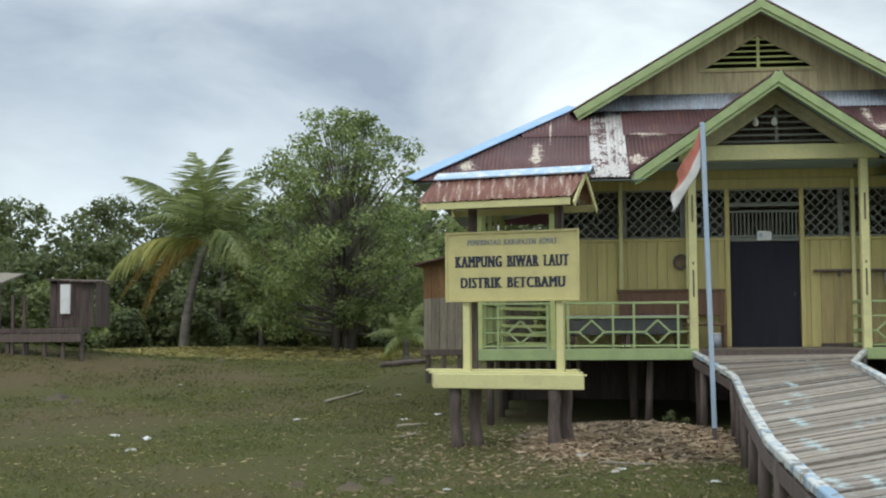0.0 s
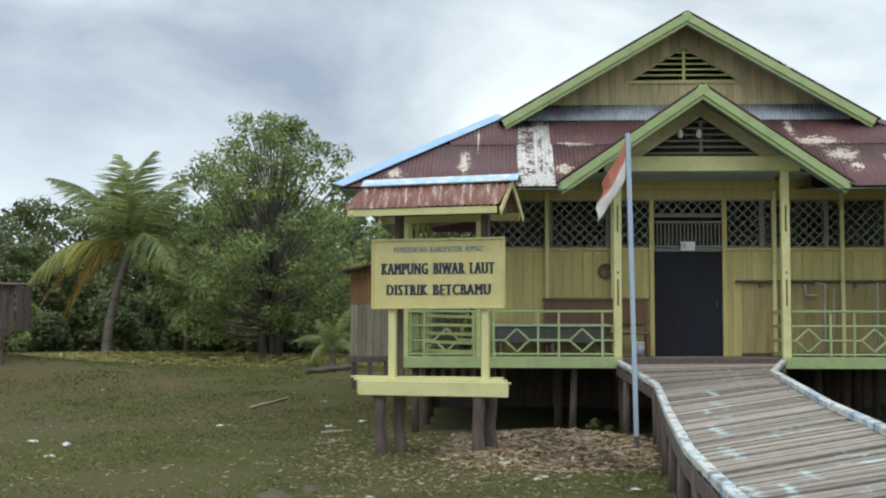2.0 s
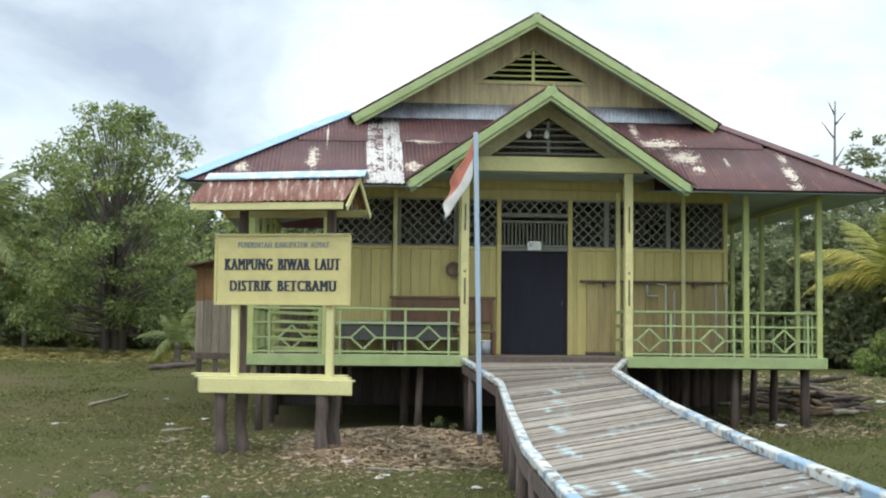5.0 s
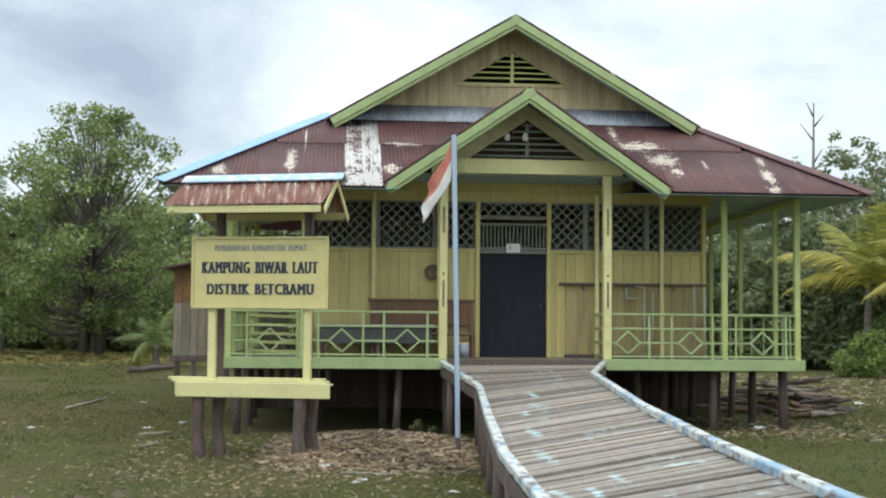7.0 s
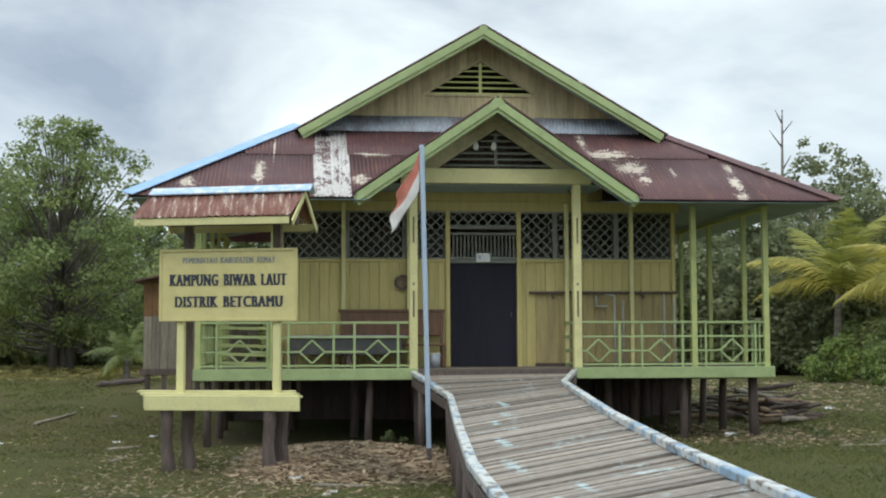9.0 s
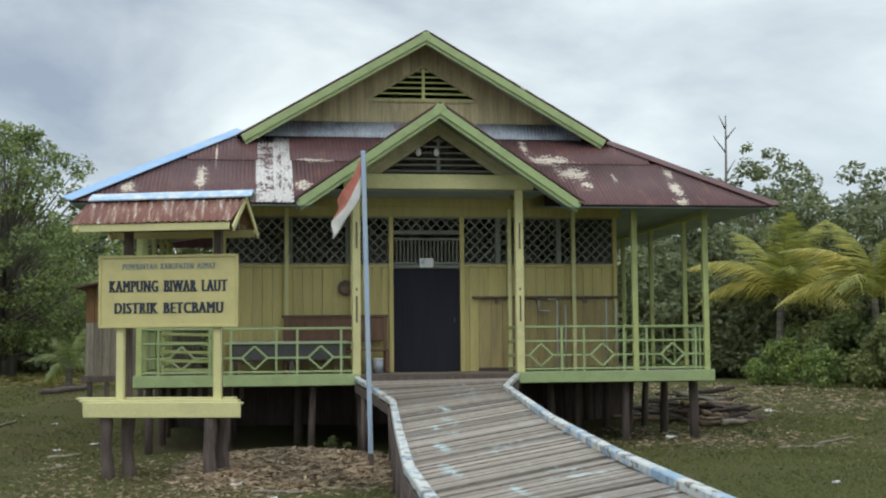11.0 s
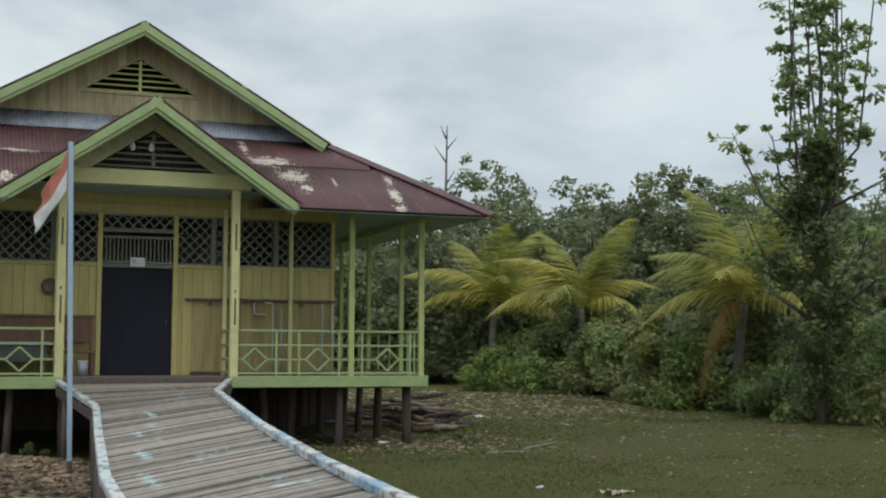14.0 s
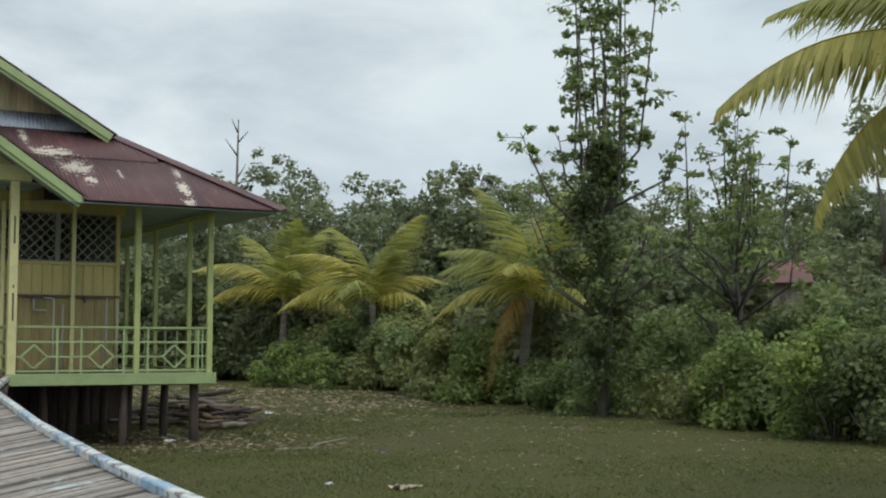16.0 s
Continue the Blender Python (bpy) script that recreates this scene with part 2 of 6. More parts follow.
def rust_material(name, zinc_lo, zinc_hi, base=(0.125, 0.052, 0.050), dark=(0.085, 0.040, 0.043), run=(4.0, 0.8, 0.8), streaked=(0.21, 0.095, 0.06), s_lo=0.55, s_hi=0.78, flakes=()):
    """Red-oxide corrugated sheet with rust and bare zinc where the paint has gone; flakes: worn places (x, y, half width, half length)."""
    m, n, l, bsdf = tree_of(name)
    co = n.new("ShaderNodeNewGeometry").outputs["Position"]
    big = noise_node(n, l, co, 1.1, 5, 0.6)
    streak = noise_node(n, l, co, 2.2, 5, 0.65, run)
    fine = noise_node(n, l, co, 16, 4, 0.65, (2.0, 0.7, 0.7))
    col = mixed(n, l, ramp(n, l, big, 0.35, 0.7), base, dark)
    col = mixed(n, l, ramp(n, l, streak, s_lo, s_hi), col, streaked)
    mask = mixed(n, l, 0.35, streak, fine)
    col = mixed(n, l, ramp(n, l, mask, zinc_lo, zinc_hi), col, (0.60, 0.57, 0.54))
    if flakes:
        near = nearest_place(n, l, co, flakes)
        ragged = noise_node(n, l, co, 6.5, 5, 0.65, (1.0, 2.4, 2.4))
        worn = n.new("ShaderNodeMath")
        worn.operation = "MULTIPLY_ADD"
        worn.inputs[1].default_value = -0.22
        l.new(near, worn.inputs[0])
        l.new(ragged, worn.inputs[2])
        col = mixed(n, l, ramp(n, l, worn.outputs["Value"], 0.335, 0.36), col, (0.62, 0.54, 0.44))
    col = mixed(n, l, 1.0, col, ramp(n, l, fine, 0.3, 0.7, (0.82,) * 3, (1.18,) * 3), "MULTIPLY")
    l.new(col, bsdf.inputs["Base Color"])
    bsdf.inputs["Roughness"].default_value = 0.62
    return m


WORN = [(-4.26, 0.0, 0.11, 0.5), (-4.0, 0.95, 0.025, 0.5), (-5.55, -0.4, 0.16, 0.22), (-2.38, -0.25, 0.16, 0.22), (2.62, 0.85, 0.42, 0.22), (2.95, 0.32, 0.34, 0.30), (3.1, -0.15, 0.14, 0.16), (3.75, 0.16, 0.04, 0.22), (4.92, 0.35, 0.11, 0.2), (4.86, -0.25, 0.12, 0.35), (4.80, -0.80, 0.16, 0.16), (2.2, 1.45, 0.09, 0.35), (-2.1, 0.75, 0.35, 0.06)]
M_RUST = rust_material("maroon_roof_sheet", 0.70, 0.75, flakes=WORN)
M_RUSTZINC = rust_material("bare_zinc_roof_sheet", 0.47, 0.52, run=(0.8, 1.6, 1.6))
M_RUSTSIGN = rust_material("rust_streaked_sheet", 0.55, 0.63, (0.20, 0.075, 0.05), (0.14, 0.055, 0.042), (5.0, 0.5, 0.5), (0.40, 0.25, 0.18), 0.46, 0.62)
M_ZINCSOLID = rust_material("pale_bare_zinc_sheet", 0.42, 0.48)


SPILT = [(-1.05, -8.5, 0.5, 0.11), (-0.41, -4.7, 0.10, 0.8), (-0.6, -6.6, 0.12, 0.8), (-0.9, -7.4, 0.09, 0.6), (-1.2, -10.0, 0.09, 0.8), (-1.45, -12.2, 0.09, 0.8), (-1.72, -14.5, 0.07, 0.7), (-1.47, -14.7, 0.06, 0.7), (-1.16, -13.95, 0.07, 0.6), (-0.5, -13.6, 0.4, 0.10), (0.55, -6.7, 0.35, 0.10)]


def walk_wood():
    m, n, l, bsdf = tree_of("grey_walkway_plank")
    geo = n.new("ShaderNodeNewGeometry")
    loc = n.new("ShaderNodeTexCoord").outputs["Object"]
    grain = noise_node(n, l, loc, 14, 5, 0.65, (0.6, 6, 6))
    patch = noise_node(n, l, geo.outputs["Position"], 1.3, 6, 0.65)
    fine = noise_node(n, l, geo.outputs["Position"], 9, 5, 0.7)
    rnd = n.new("ShaderNodeObjectInfo").outputs["Random"]
    col = mixed(n, l, ramp(n, l, grain, 0.3, 0.7), (0.20, 0.165, 0.135), (0.46, 0.41, 0.355))
    col = mixed(n, l, 1.0, col, ramp(n, l, rnd, 0, 1, (0.55, 0.54, 0.53), (1.2, 1.17, 1.13)), "MULTIPLY")
    paint = mixed(n, l, 0.5, patch, fine)
    col = mixed(n, l, ramp(n, l, paint, 0.56, 0.66), col, (0.52, 0.62, 0.63))
    # spilt and trodden pale blue paint
    spilt = n.new("ShaderNodeMath")
    spilt.operation = "MULTIPLY_ADD"
    spilt.inputs[1].default_value = -0.22
    l.new(nearest_place(n, l, geo.outputs["Position"], SPILT), spilt.inputs[0])
    l.new(fine, spilt.inputs[2])
    col = mixed(n, l, ramp(n, l, spilt.outputs["Value"], 0.33, 0.52), col, (0.52, 0.66, 0.67))
    l.new(col, bsdf.inputs["Base Color"])
    bsdf.inputs["Roughness"].default_value = 0.75
    b = n.new("ShaderNodeBump")
    b.inputs["Strength"].default_value, b.inputs["Distance"].default_value = 0.4, 0.01
    l.new(grain, b.inputs["Height"])
    l.new(b.outputs["Normal"], bsdf.inputs["Normal"])
    return m


def kerb_paint():
    m, n, l, bsdf = tree_of("flaking_blue_white_kerb_paint")
    pos = n.new("ShaderNodeNewGeometry").outputs["Position"]
    a = noise_node(n, l, pos, 1.5, 5, 0.65)
    b = noise_node(n, l, pos, 5.0, 5, 0.7, (2.0, 1.0, 2.0))
    col = mixed(n, l, ramp(n, l, a, 0.52, 0.57), (0.60, 0.61, 0.58), (0.28, 0.41, 0.53))
    col = mixed(n, l, ramp(n, l, b, 0.53, 0.60), col, (0.20, 0.17, 0.14))
    l.new(col, bsdf.inputs["Base Color"])
    bsdf.inputs["Roughness"].default_value = 0.7
    return m


def ground_material():
    m, n, l, bsdf = tree_of("grass_and_mud")
    pos = n.new("ShaderNodeNewGeometry").outputs["Position"]
    big = noise_node(n, l, pos, 0.16, 6, 0.6)
    mid = noise_node(n, l, pos, 1.4, 6, 0.65)
    fine = noise_node(n, l, pos, 17, 5, 0.7)
    east = n.new("ShaderNodeSeparateXYZ")
    l.new(pos, east.inputs["Vector"])
    wet = n.new("ShaderNodeMath")
    wet.operation = "MULTIPLY_ADD"
    wet.inputs[1].default_value = -0.009
    l.new(east.outputs["X"], wet.inputs[0])
    l.new(big, wet.inputs[2])
    big = wet.outputs["Value"]
    clump = noise_node(n, l, pos, 5.5, 6, 0.7)
    grassy = mixed(n, l, ramp(n, l, fine, 0.3, 0.7), (0.043, 0.050, 0.015), (0.115, 0.113, 0.038))
    earthy = mixed(n, l, ramp(n, l, fine, 0.3, 0.7), (0.057, 0.044, 0.022), (0.148, 0.114, 0.059))
    muddy = mixed(n, l, ramp(n, l, fine, 0.3, 0.7), (0.042, 0.031, 0.022), (0.115, 0.084, 0.058))
    col = mixed(n, l, ramp(n, l, big, 0.52, 0.74), grassy, earthy)
    col = mixed(n, l, ramp(n, l, mid, 0.54, 0.72), col, earthy)
    col = mixed(n, l, ramp(n, l, clump, 0.55, 0.75), col, muddy)
    bsdf.inputs["Roughness"].default_value, bsdf.inputs["Specular IOR Level"].default_value = 1.0, 0.15
    l.new(col, bsdf.inputs["Base Color"])
    b = n.new("ShaderNodeBump")
    b.inputs["Strength"].default_value, b.inputs["Distance"].default_value = 0.8, 0.04
    l.new(mixed(n, l, 0.5, clump, fine), b.inputs["Height"])
    l.new(b.outputs["Normal"], bsdf.inputs["Normal"])
    return m


M_PLANK, M_KERB, M_GROUND = walk_wood(), kerb_paint(), ground_material()

# ---- building helpers ----
BOXES = {}


def thing(name, at, label, category, group="", kind=""):
    ob = new(name)
    ob.location = at
    ob.empty_display_size = 0.3
    tagged(ob, label, category, group, kind)
    return ob


def part(name, bm, material, parent, label=""):
    """Links a bmesh, in world coordinates, as one part."""
    me = bpy.data.meshes.new(name)
    bm.to_mesh(me)
    bm.free()
    return under(name, me, material, parent, Matrix(), label)


def world_of(ob):
    m = Matrix()
    while ob:
        m = ob.matrix_basis @ m
        ob = ob.parent
    return m


def under(name, me, material, parent, m, label=""):
    if material and not len(me.materials):
        me.materials.append(material)
    ob = new(name, me)
    if parent:
        ob.parent = parent
        m = world_of(parent).inverted() @ m
    ob.matrix_basis = m
    if label:
        tagged(ob, label)
    return ob


def box_mesh(w, d, h, bev, material):
    """A box with worn, bevelled edges, shared between alike pieces."""
    key = (round(w, 4), round(d, 4), round(h, 4), bev, material.name)
    if key not in BOXES:
        bm = bmesh.new()
        bmesh.ops.create_cube(bm, size=1.0)
        bmesh.ops.scale(bm, vec=(w, d, h), verts=bm.verts)
        if bev:
            bmesh.ops.bevel(bm, geom=bm.edges[:], offset=min(bev, 0.3 * min(w, d, h)), segments=1, affect="EDGES")
        me = bpy.data.meshes.new("box")
        bm.to_mesh(me)
        bm.free()
        me.materials.append(material)
        BOXES[key] = me
    return BOXES[key]


def box(name, parent, material, x0, x1, y0, y1, z0, z1, bev=0.006, label=""):
    me = box_mesh(abs(x1 - x0), abs(y1 - y0), abs(z1 - z0), bev, material)
    return under(name, me, material, parent, pose((x0 + x1) / 2, (y0 + y1) / 2, (z0 + z1) / 2), label)


def bar(name, parent, material, p, q, w, d, bev=0.004, label="", up=(0, -1, 0)):
    """A bar of section w (across) x d (towards up) from p to q."""
    p, q = Vector(p), Vector(q)
    z = (q - p).normalized()
    y = Vector(up)
    y = (y - z * y.dot(z)).normalized()
    x = y.cross(z)
    m = Matrix((x, y, z)).transposed().to_4x4()
    m.translation = (p + q) / 2
    return under(name, box_mesh(w, d, round((q - p).length, 3), bev, material), material, parent, m, label)


def mesh_from(name, verts, faces, material, smooth=False):
    me = bpy.data.meshes.new(name)
    verts = np.asarray(verts, np.float32)
    if isinstance(faces, np.ndarray):
        k = faces.shape[1]
        me.vertices.add(len(verts))
        me.vertices.foreach_set("co", verts.ravel())
        me.loops.add(faces.size)
        me.loops.foreach_set("vertex_index", faces.ravel().astype(np.int32))
        me.polygons.add(len(faces))
        me.polygons.foreach_set("loop_start", np.arange(0, faces.size, k, dtype=np.int32))
        me.update(calc_edges=True)
    else:
        me.from_pydata([tuple(map(float, v)) for v in verts], [], faces)
        me.update()
    me.materials.append(material)
    if smooth:
        me.polygons.foreach_set("use_smooth", [True] * len(me.polygons))
    return me


def tube(points, radii, sides=8, wobble=0.0, rng=None):
    """Verts and quads of a tapered tube along points."""
    vs, fs = [], []
    pts = [Vector(p) for p in points]
    for i, p in enumerate(pts):
        t = (pts[min(i + 1, len(pts) - 1)] - pts[max(i - 1, 0)]).normalized()
        a = t.cross(Vector((0.31, 0.9, 0.17))).normalized()
        b = t.cross(a)
        for k in range(sides):
            r = radii[i] * (1 + (wobble * rng.uniform(-1, 1) if rng else 0))
            th = 2 * math.pi * k / sides
            vs.append(p + a * (r * math.cos(th)) + b * (r * math.sin(th)))
    for i in range(len(pts) - 1):
        for k in range(sides):
            k2 = (k + 1) % sides
            fs.append((i * sides + k, i * sides + k2, (i + 1) * sides + k2, (i + 1) * sides + k))
    fs.append(tuple(range(sides))[::-1])
    fs.append(tuple(range((len(pts) - 1) * sides, len(pts) * sides)))
    return vs, fs


def tubes_mesh(name, runs, material, sides=7, wobble=0.0, seed=1):
    rng = random.Random(seed)
    V, F = [], []
    for pts, rad in runs:
        v, f = tube(pts, rad, sides, wobble, rng)
        k = len(V)
        V += v
        F += [tuple(i + k for i in q) for q in f]
    return mesh_from(name, [tuple(v) for v in V], F, material, True)


def leaf_mesh(name, centres, radii, counts, size, material, seed=1, flat=0.75, shell=0.55, slim=0.55):
    """Clumps of single folded leaves: each leaf two triangles, set at random within its clump."""
    rng = np.random.default_rng(seed)
    centres, radii, counts = np.asarray(centres, float), np.asarray(radii, float), np.asarray(counts, int)
    c, r = np.repeat(centres, counts, 0), np.repeat(radii, counts)
    n = len(c)
    d = rng.normal(size=(n, 3))
    d /= np.linalg.norm(d, axis=1)[:, None]
    rad = rng.uniform(shell**2, 1.1, n) ** 0.5 * r
    p = c + d * rad[:, None] * np.array([1, 1, flat])
    nrm = d * 0.6 + rng.normal(size=(n, 3)) * 0.55 + np.array([0, 0, 0.55])
    nrm /= np.linalg.norm(nrm, axis=1)[:, None]
    a = np.cross(nrm, rng.normal(size=(n, 3)))
    a /= np.linalg.norm(a, axis=1)[:, None]
    b = np.cross(nrm, a)
    s = size * rng.uniform(0.6, 1.35, n)[:, None]
    v = np.stack([p - a * s, p + b * s * slim - nrm * s * 0.15, p + a * s * 1.05, p - b * s * slim - nrm * s * 0.15], 1).reshape(-1, 3)
    f = np.arange(4 * n).reshape(-1, 4)
    return mesh_from(name, v, f, material)


def ground_z(x, y):
    """The lawn: low and level by the walkway, rising gently towards the bushes and the trees behind."""
    t = min(max((y - 3) / 22, 0), 1)
    rise = 0.65 * t * t * (3 - 2 * t) * (1 - 0.7 * min(max((x - 4) / 6, 0), 1))
    fy = min(max((9 - y) / 9, 0), 1)
    f1, f2 = min(max((x - 1) / 4, 0), 1), min(max((x - 7) / 6, 0), 1)
    dip = 0.25 * fy * fy * (3 - 2 * fy) * (1 - 0.45 * f1 * f1 * (3 - 2 * f1) - 0.55 * f2 * f2 * (3 - 2 * f2))
    bank = 0.85 * math.exp(-((x + 21.5) ** 2 / 26 + (y - 13.5) ** 2 / 20))
    return -0.22 - dip + rise + bank + 0.05 * noise.noise((x * 0.22, y * 0.22, 0.3)) + 0.025 * noise.noise((x * 0.9, y * 0.9, 4.1))

# ---- ground ----


def build_ground():
    xs = np.concatenate([np.linspace(-900, -60, 14), np.linspace(-55, -20, 15), np.linspace(-19, 24, 130), np.linspace(25, 60, 15), np.linspace(65, 900, 14)])
    ys = np.concatenate([np.linspace(-900, -40, 10), np.linspace(-30, 28, 150), np.linspace(30, 80, 20), np.linspace(90, 1500, 14)])
    verts = [(x, y, ground_z(x, y)) for y in ys for x in xs]
    w = len(xs)
    faces = np.array([(j * w + i, j * w + i + 1, (j + 1) * w + i + 1, (j + 1) * w + i) for j in range(len(ys) - 1) for i in range(w - 1)])
    ob = new("ground", mesh_from("ground", verts, faces, M_GROUND, True))
    tagged(ob, "low trampled grass with brown muddy patches", "ground", kind="structure")


build_ground()

# ---- village hall ----
DECK_L, DECK_R, DECK_B = -5.42, 5.60, 9.2
WALL_L, WALL_R, WALL_Y, WALL_B = -3.90, 4.10, 1.35, 7.85
FLOOR = 0.98
hall = thing("village_hall", (0.1, 0, FLOOR), "yellow board village hall on stilts under a rusty maroon tin roof", "building")

# deck, stilts and edge boards
for k in range(46):
    y0 = 0.02 + k * 0.2
    box("deck_plank", hall, M_DECK, DECK_L + 0.04, DECK_R - 0.04, y0, y0 + 0.192, FLOOR - 0.035, FLOOR, 0.004)
box("edge_beam", hall, M_GREEN, DECK_L, -1.30, -0.05, 0.01, 0.775, 0.99, 0.008)
box("edge_beam", hall, M_GREEN, 1.72, DECK_R, -0.05, 0.01, 0.775, 0.99, 0.008)
box("edge_beam", hall, M_GREEN, DECK_R, DECK_R + 0.05, -0.05, DECK_B, 0.775, 0.99, 0.008)
box("edge_beam", hall, M_GREEN, DECK_L - 0.05, DECK_L, -0.05, DECK_B, 0.775, 0.99, 0.008)
box("threshold_beam", hall, M_DARKWOOD, -1.30, 1.72, -0.03, 0.02, 0.76, 0.94, 0.008)
for yb in (0.5, 1.8, 3.4, 5.0, 6.6, 8.4):
    box("floor_joist", hall, M_DARKWOOD, DECK_L + 0.1, DECK_R - 0.1, yb, yb + 0.1, 0.74, FLOOR - 0.04, 0.008)
rng = random.Random(5)
STILTS = [(-5.2, 0.3), (-3.75, 0.35), (-2.15, 0.4), (-1.25, 0.3), (1.75, 0.3), (2.62, 1.2), (3.95, 0.35), (5.35, 0.4)]
STILTS += [(x + rng.uniform(-0.12, 0.12), y + rng.uniform(-0.1, 0.1)) for y in (1.9, 3.5, 5.1, 6.7, 8.5) for x in (-5.1, -3.8, -2.4, -0.9, 0.6, 2.0, 3.4, 4.5, 5.35)]
for x, y in STILTS:
    g = ground_z(x, y) - 0.2
    lean = rng.uniform(-0.07, 0.07)
    r = rng.uniform(0.065, 0.095)
    me = tubes_mesh("stilt", [([(x + lean, y, g), (x + lean * 0.5, y, 0.3), (x, y, 0.80)], [r * 1.1, r, r * 0.95])], M_DARKWOOD, 8, 0.08, int(1e3 * abs(x)))
    under("stilt", me, M_DARKWOOD, hall, Matrix(), "round dark timber stilt")
# added dark planks that keep daylight from behind out of the underfloor
for k in range(38):
    x = DECK_L + 0.2 + k * 0.283
    box("skirt_plank", hall, M_DARKWOOD, x, x + 0.284, 5.3, 5.33, ground_z(x, 5.3) - 0.05, 0.76, 0.004)
for k in range(9):
    x = -5.15 + k * 0.2
    box("stub_post", hall, M_PALEBOARD, x, x + 0.085, 1.2, 1.28, 0.50 + rng.uniform(-0.05, 0.05), 0.76, 0.01)

# front wall of upright boards
DOOR_L, DOOR_R, DOOR_T = -0.515, 0.835, 3.07
SILL, LAT_T = 3.13, 4.09
x = WALL_L
k = 0
while x < WALL_R - 0.02:
    w = min(0.197, WALL_R - x)
    x1 = x + w
    for a, b in ((x, min(x1, DOOR_L - 0.09)), (max(x, DOOR_R + 0.09), x1)):
        if b - a > 0.03:
            off = 0.006 * (k % 2)
            box("wall_board", hall, M_YELLOW, a + 0.002, b - 0.002, WALL_Y - off, WALL_Y + 0.03, FLOOR, SILL - 0.06, 0.004)
    x, k = x1, k + 1
for a, b in ((WALL_L, DOOR_L - 0.08), (DOOR_R + 0.08, WALL_R)):
    box("sill_rail", hall, M_YELLOW, a, b, WALL_Y - 0.035, WALL_Y + 0.04, SILL - 0.06, SILL, 0.006)
# side and back walls
for xw in (WALL_L, WALL_R - 0.03):
    y = WALL_Y + 0.03
    while y < WALL_B:
        box("wall_board", hall, M_YELLOW, xw, xw + 0.03, y + 0.002, y + 0.24, FLOOR, SILL - 0.06, 0.004)
        y += 0.242
    y = WALL_Y + 0.1
    while y < WALL_B:
        box("vent_slat", hall, M_LATTICE, xw + 0.003, xw + 0.027, y, y + 0.125, SILL - 0.06, 4.3, 0.004)
        y += 0.17
box("back_wall", hall, M_DARK, WALL_L, WALL_R, WALL_B, WALL_B + 0.04, FLOOR, 4.3, 0.006, "dim board back wall")
box("wall_plate", hall, M_YELLOW, WALL_L - 0.05, WALL_R + 0.1, WALL_Y - 0.04, WALL_Y + 0.06, LAT_T, 4.30, 0.008)
for x in (WALL_L, WALL_R - 0.08):
    box("corner_post", hall, M_YELLOW, x, x + 0.08, WALL_Y - 0.045, WALL_Y + 0.05, FLOOR, LAT_T, 0.008)

# door, its frame and the grille over it
door = box("door", hall, M_DOOR, DOOR_L + 0.01, DOOR_R - 0.01, WALL_Y + 0.02, WALL_Y + 0.055, FLOOR + 0.01, DOOR_T - 0.02, 0.004, "plain navy-black door, shut")
box("door_handle", door, M_DARKWOOD, DOOR_R - 0.12, DOOR_R - 0.10, WALL_Y - 0.005, WALL_Y + 0.02, 1.97, 2.06, 0.006)
for a, b in ((DOOR_L - 0.09, DOOR_L), (DOOR_R, DOOR_R + 0.09)):
    box("door_jamb", hall, M_YELLOW, a, b, WALL_Y - 0.045, WALL_Y + 0.05, FLOOR, LAT_T, 0.006)
box("door_head", hall, M_LATTICE, DOOR_L, DOOR_R, WALL_Y - 0.04, WALL_Y + 0.05, DOOR_T - 0.02, DOOR_T + 0.05, 0.006)
for z in (3.13, 3.62, 3.74):
    box("grille_rail", hall, M_LATTICE, DOOR_L, DOOR_R, WALL_Y - 0.02, WALL_Y + 0.03, z, z + 0.045, 0.005)
for k in range(17):
    xx = DOOR_L + 0.07 + k * 0.0765
    box("grille_bar", hall, M_LATTICE, xx - 0.012, xx + 0.012, WALL_Y - 0.01, WALL_Y + 0.015, 3.175, 3.62, 0.003)


def lattice(x0, x1, z0, z1, pitch=0.20):
    """A framed panel of crossed slats."""
    panel = box("lattice_panel", hall, M_LATTICE, x0, x1, WALL_Y - 0.025, WALL_Y + 0.03, z1 - 0.035, z1, 0.004, "diamond lattice of grey-green slats")
    box("frame_rail", panel, M_LATTICE, x0, x1, WALL_Y - 0.025, WALL_Y + 0.03, z0, z0 + 0.03, 0.004)
    h, w = z1 - z0, x1 - x0
    s = -h
    while s < w:
        for sign in (1, -1):
            a, b = max(s, 0), min(s + h, w)
            if b - a > 0.06:
                za, zb = z0 + (a - s), z0 + (b - s)
                xa, xb = (x0 + a, x0 + b) if sign > 0 else (x1 - a, x1 - b)
                yy = WALL_Y + (0.0 if sign > 0 else 0.012)
                bar("slat", panel, M_LATTICE, (xa, yy, za), (xb, yy, zb), 0.023, 0.01, 0)
        s += pitch


for a, b in ((-3.82, -2.62), (-2.52, -1.45), (-1.39, DOOR_L - 0.09), (DOOR_R + 0.09, 1.58), (1.66, 2.84), (2.92, 4.02)):
    lattice(a, b, SILL, LAT_T)
lattice(DOOR_L, DOOR_R, 3.785, LAT_T)
for x in (-2.57, -1.42, 1.62, 2.88):
    box("lattice_stile", hall, M_LATTICE, x - 0.05, x + 0.05, WALL_Y - 0.03, WALL_Y + 0.04, SILL, LAT_T, 0.006)

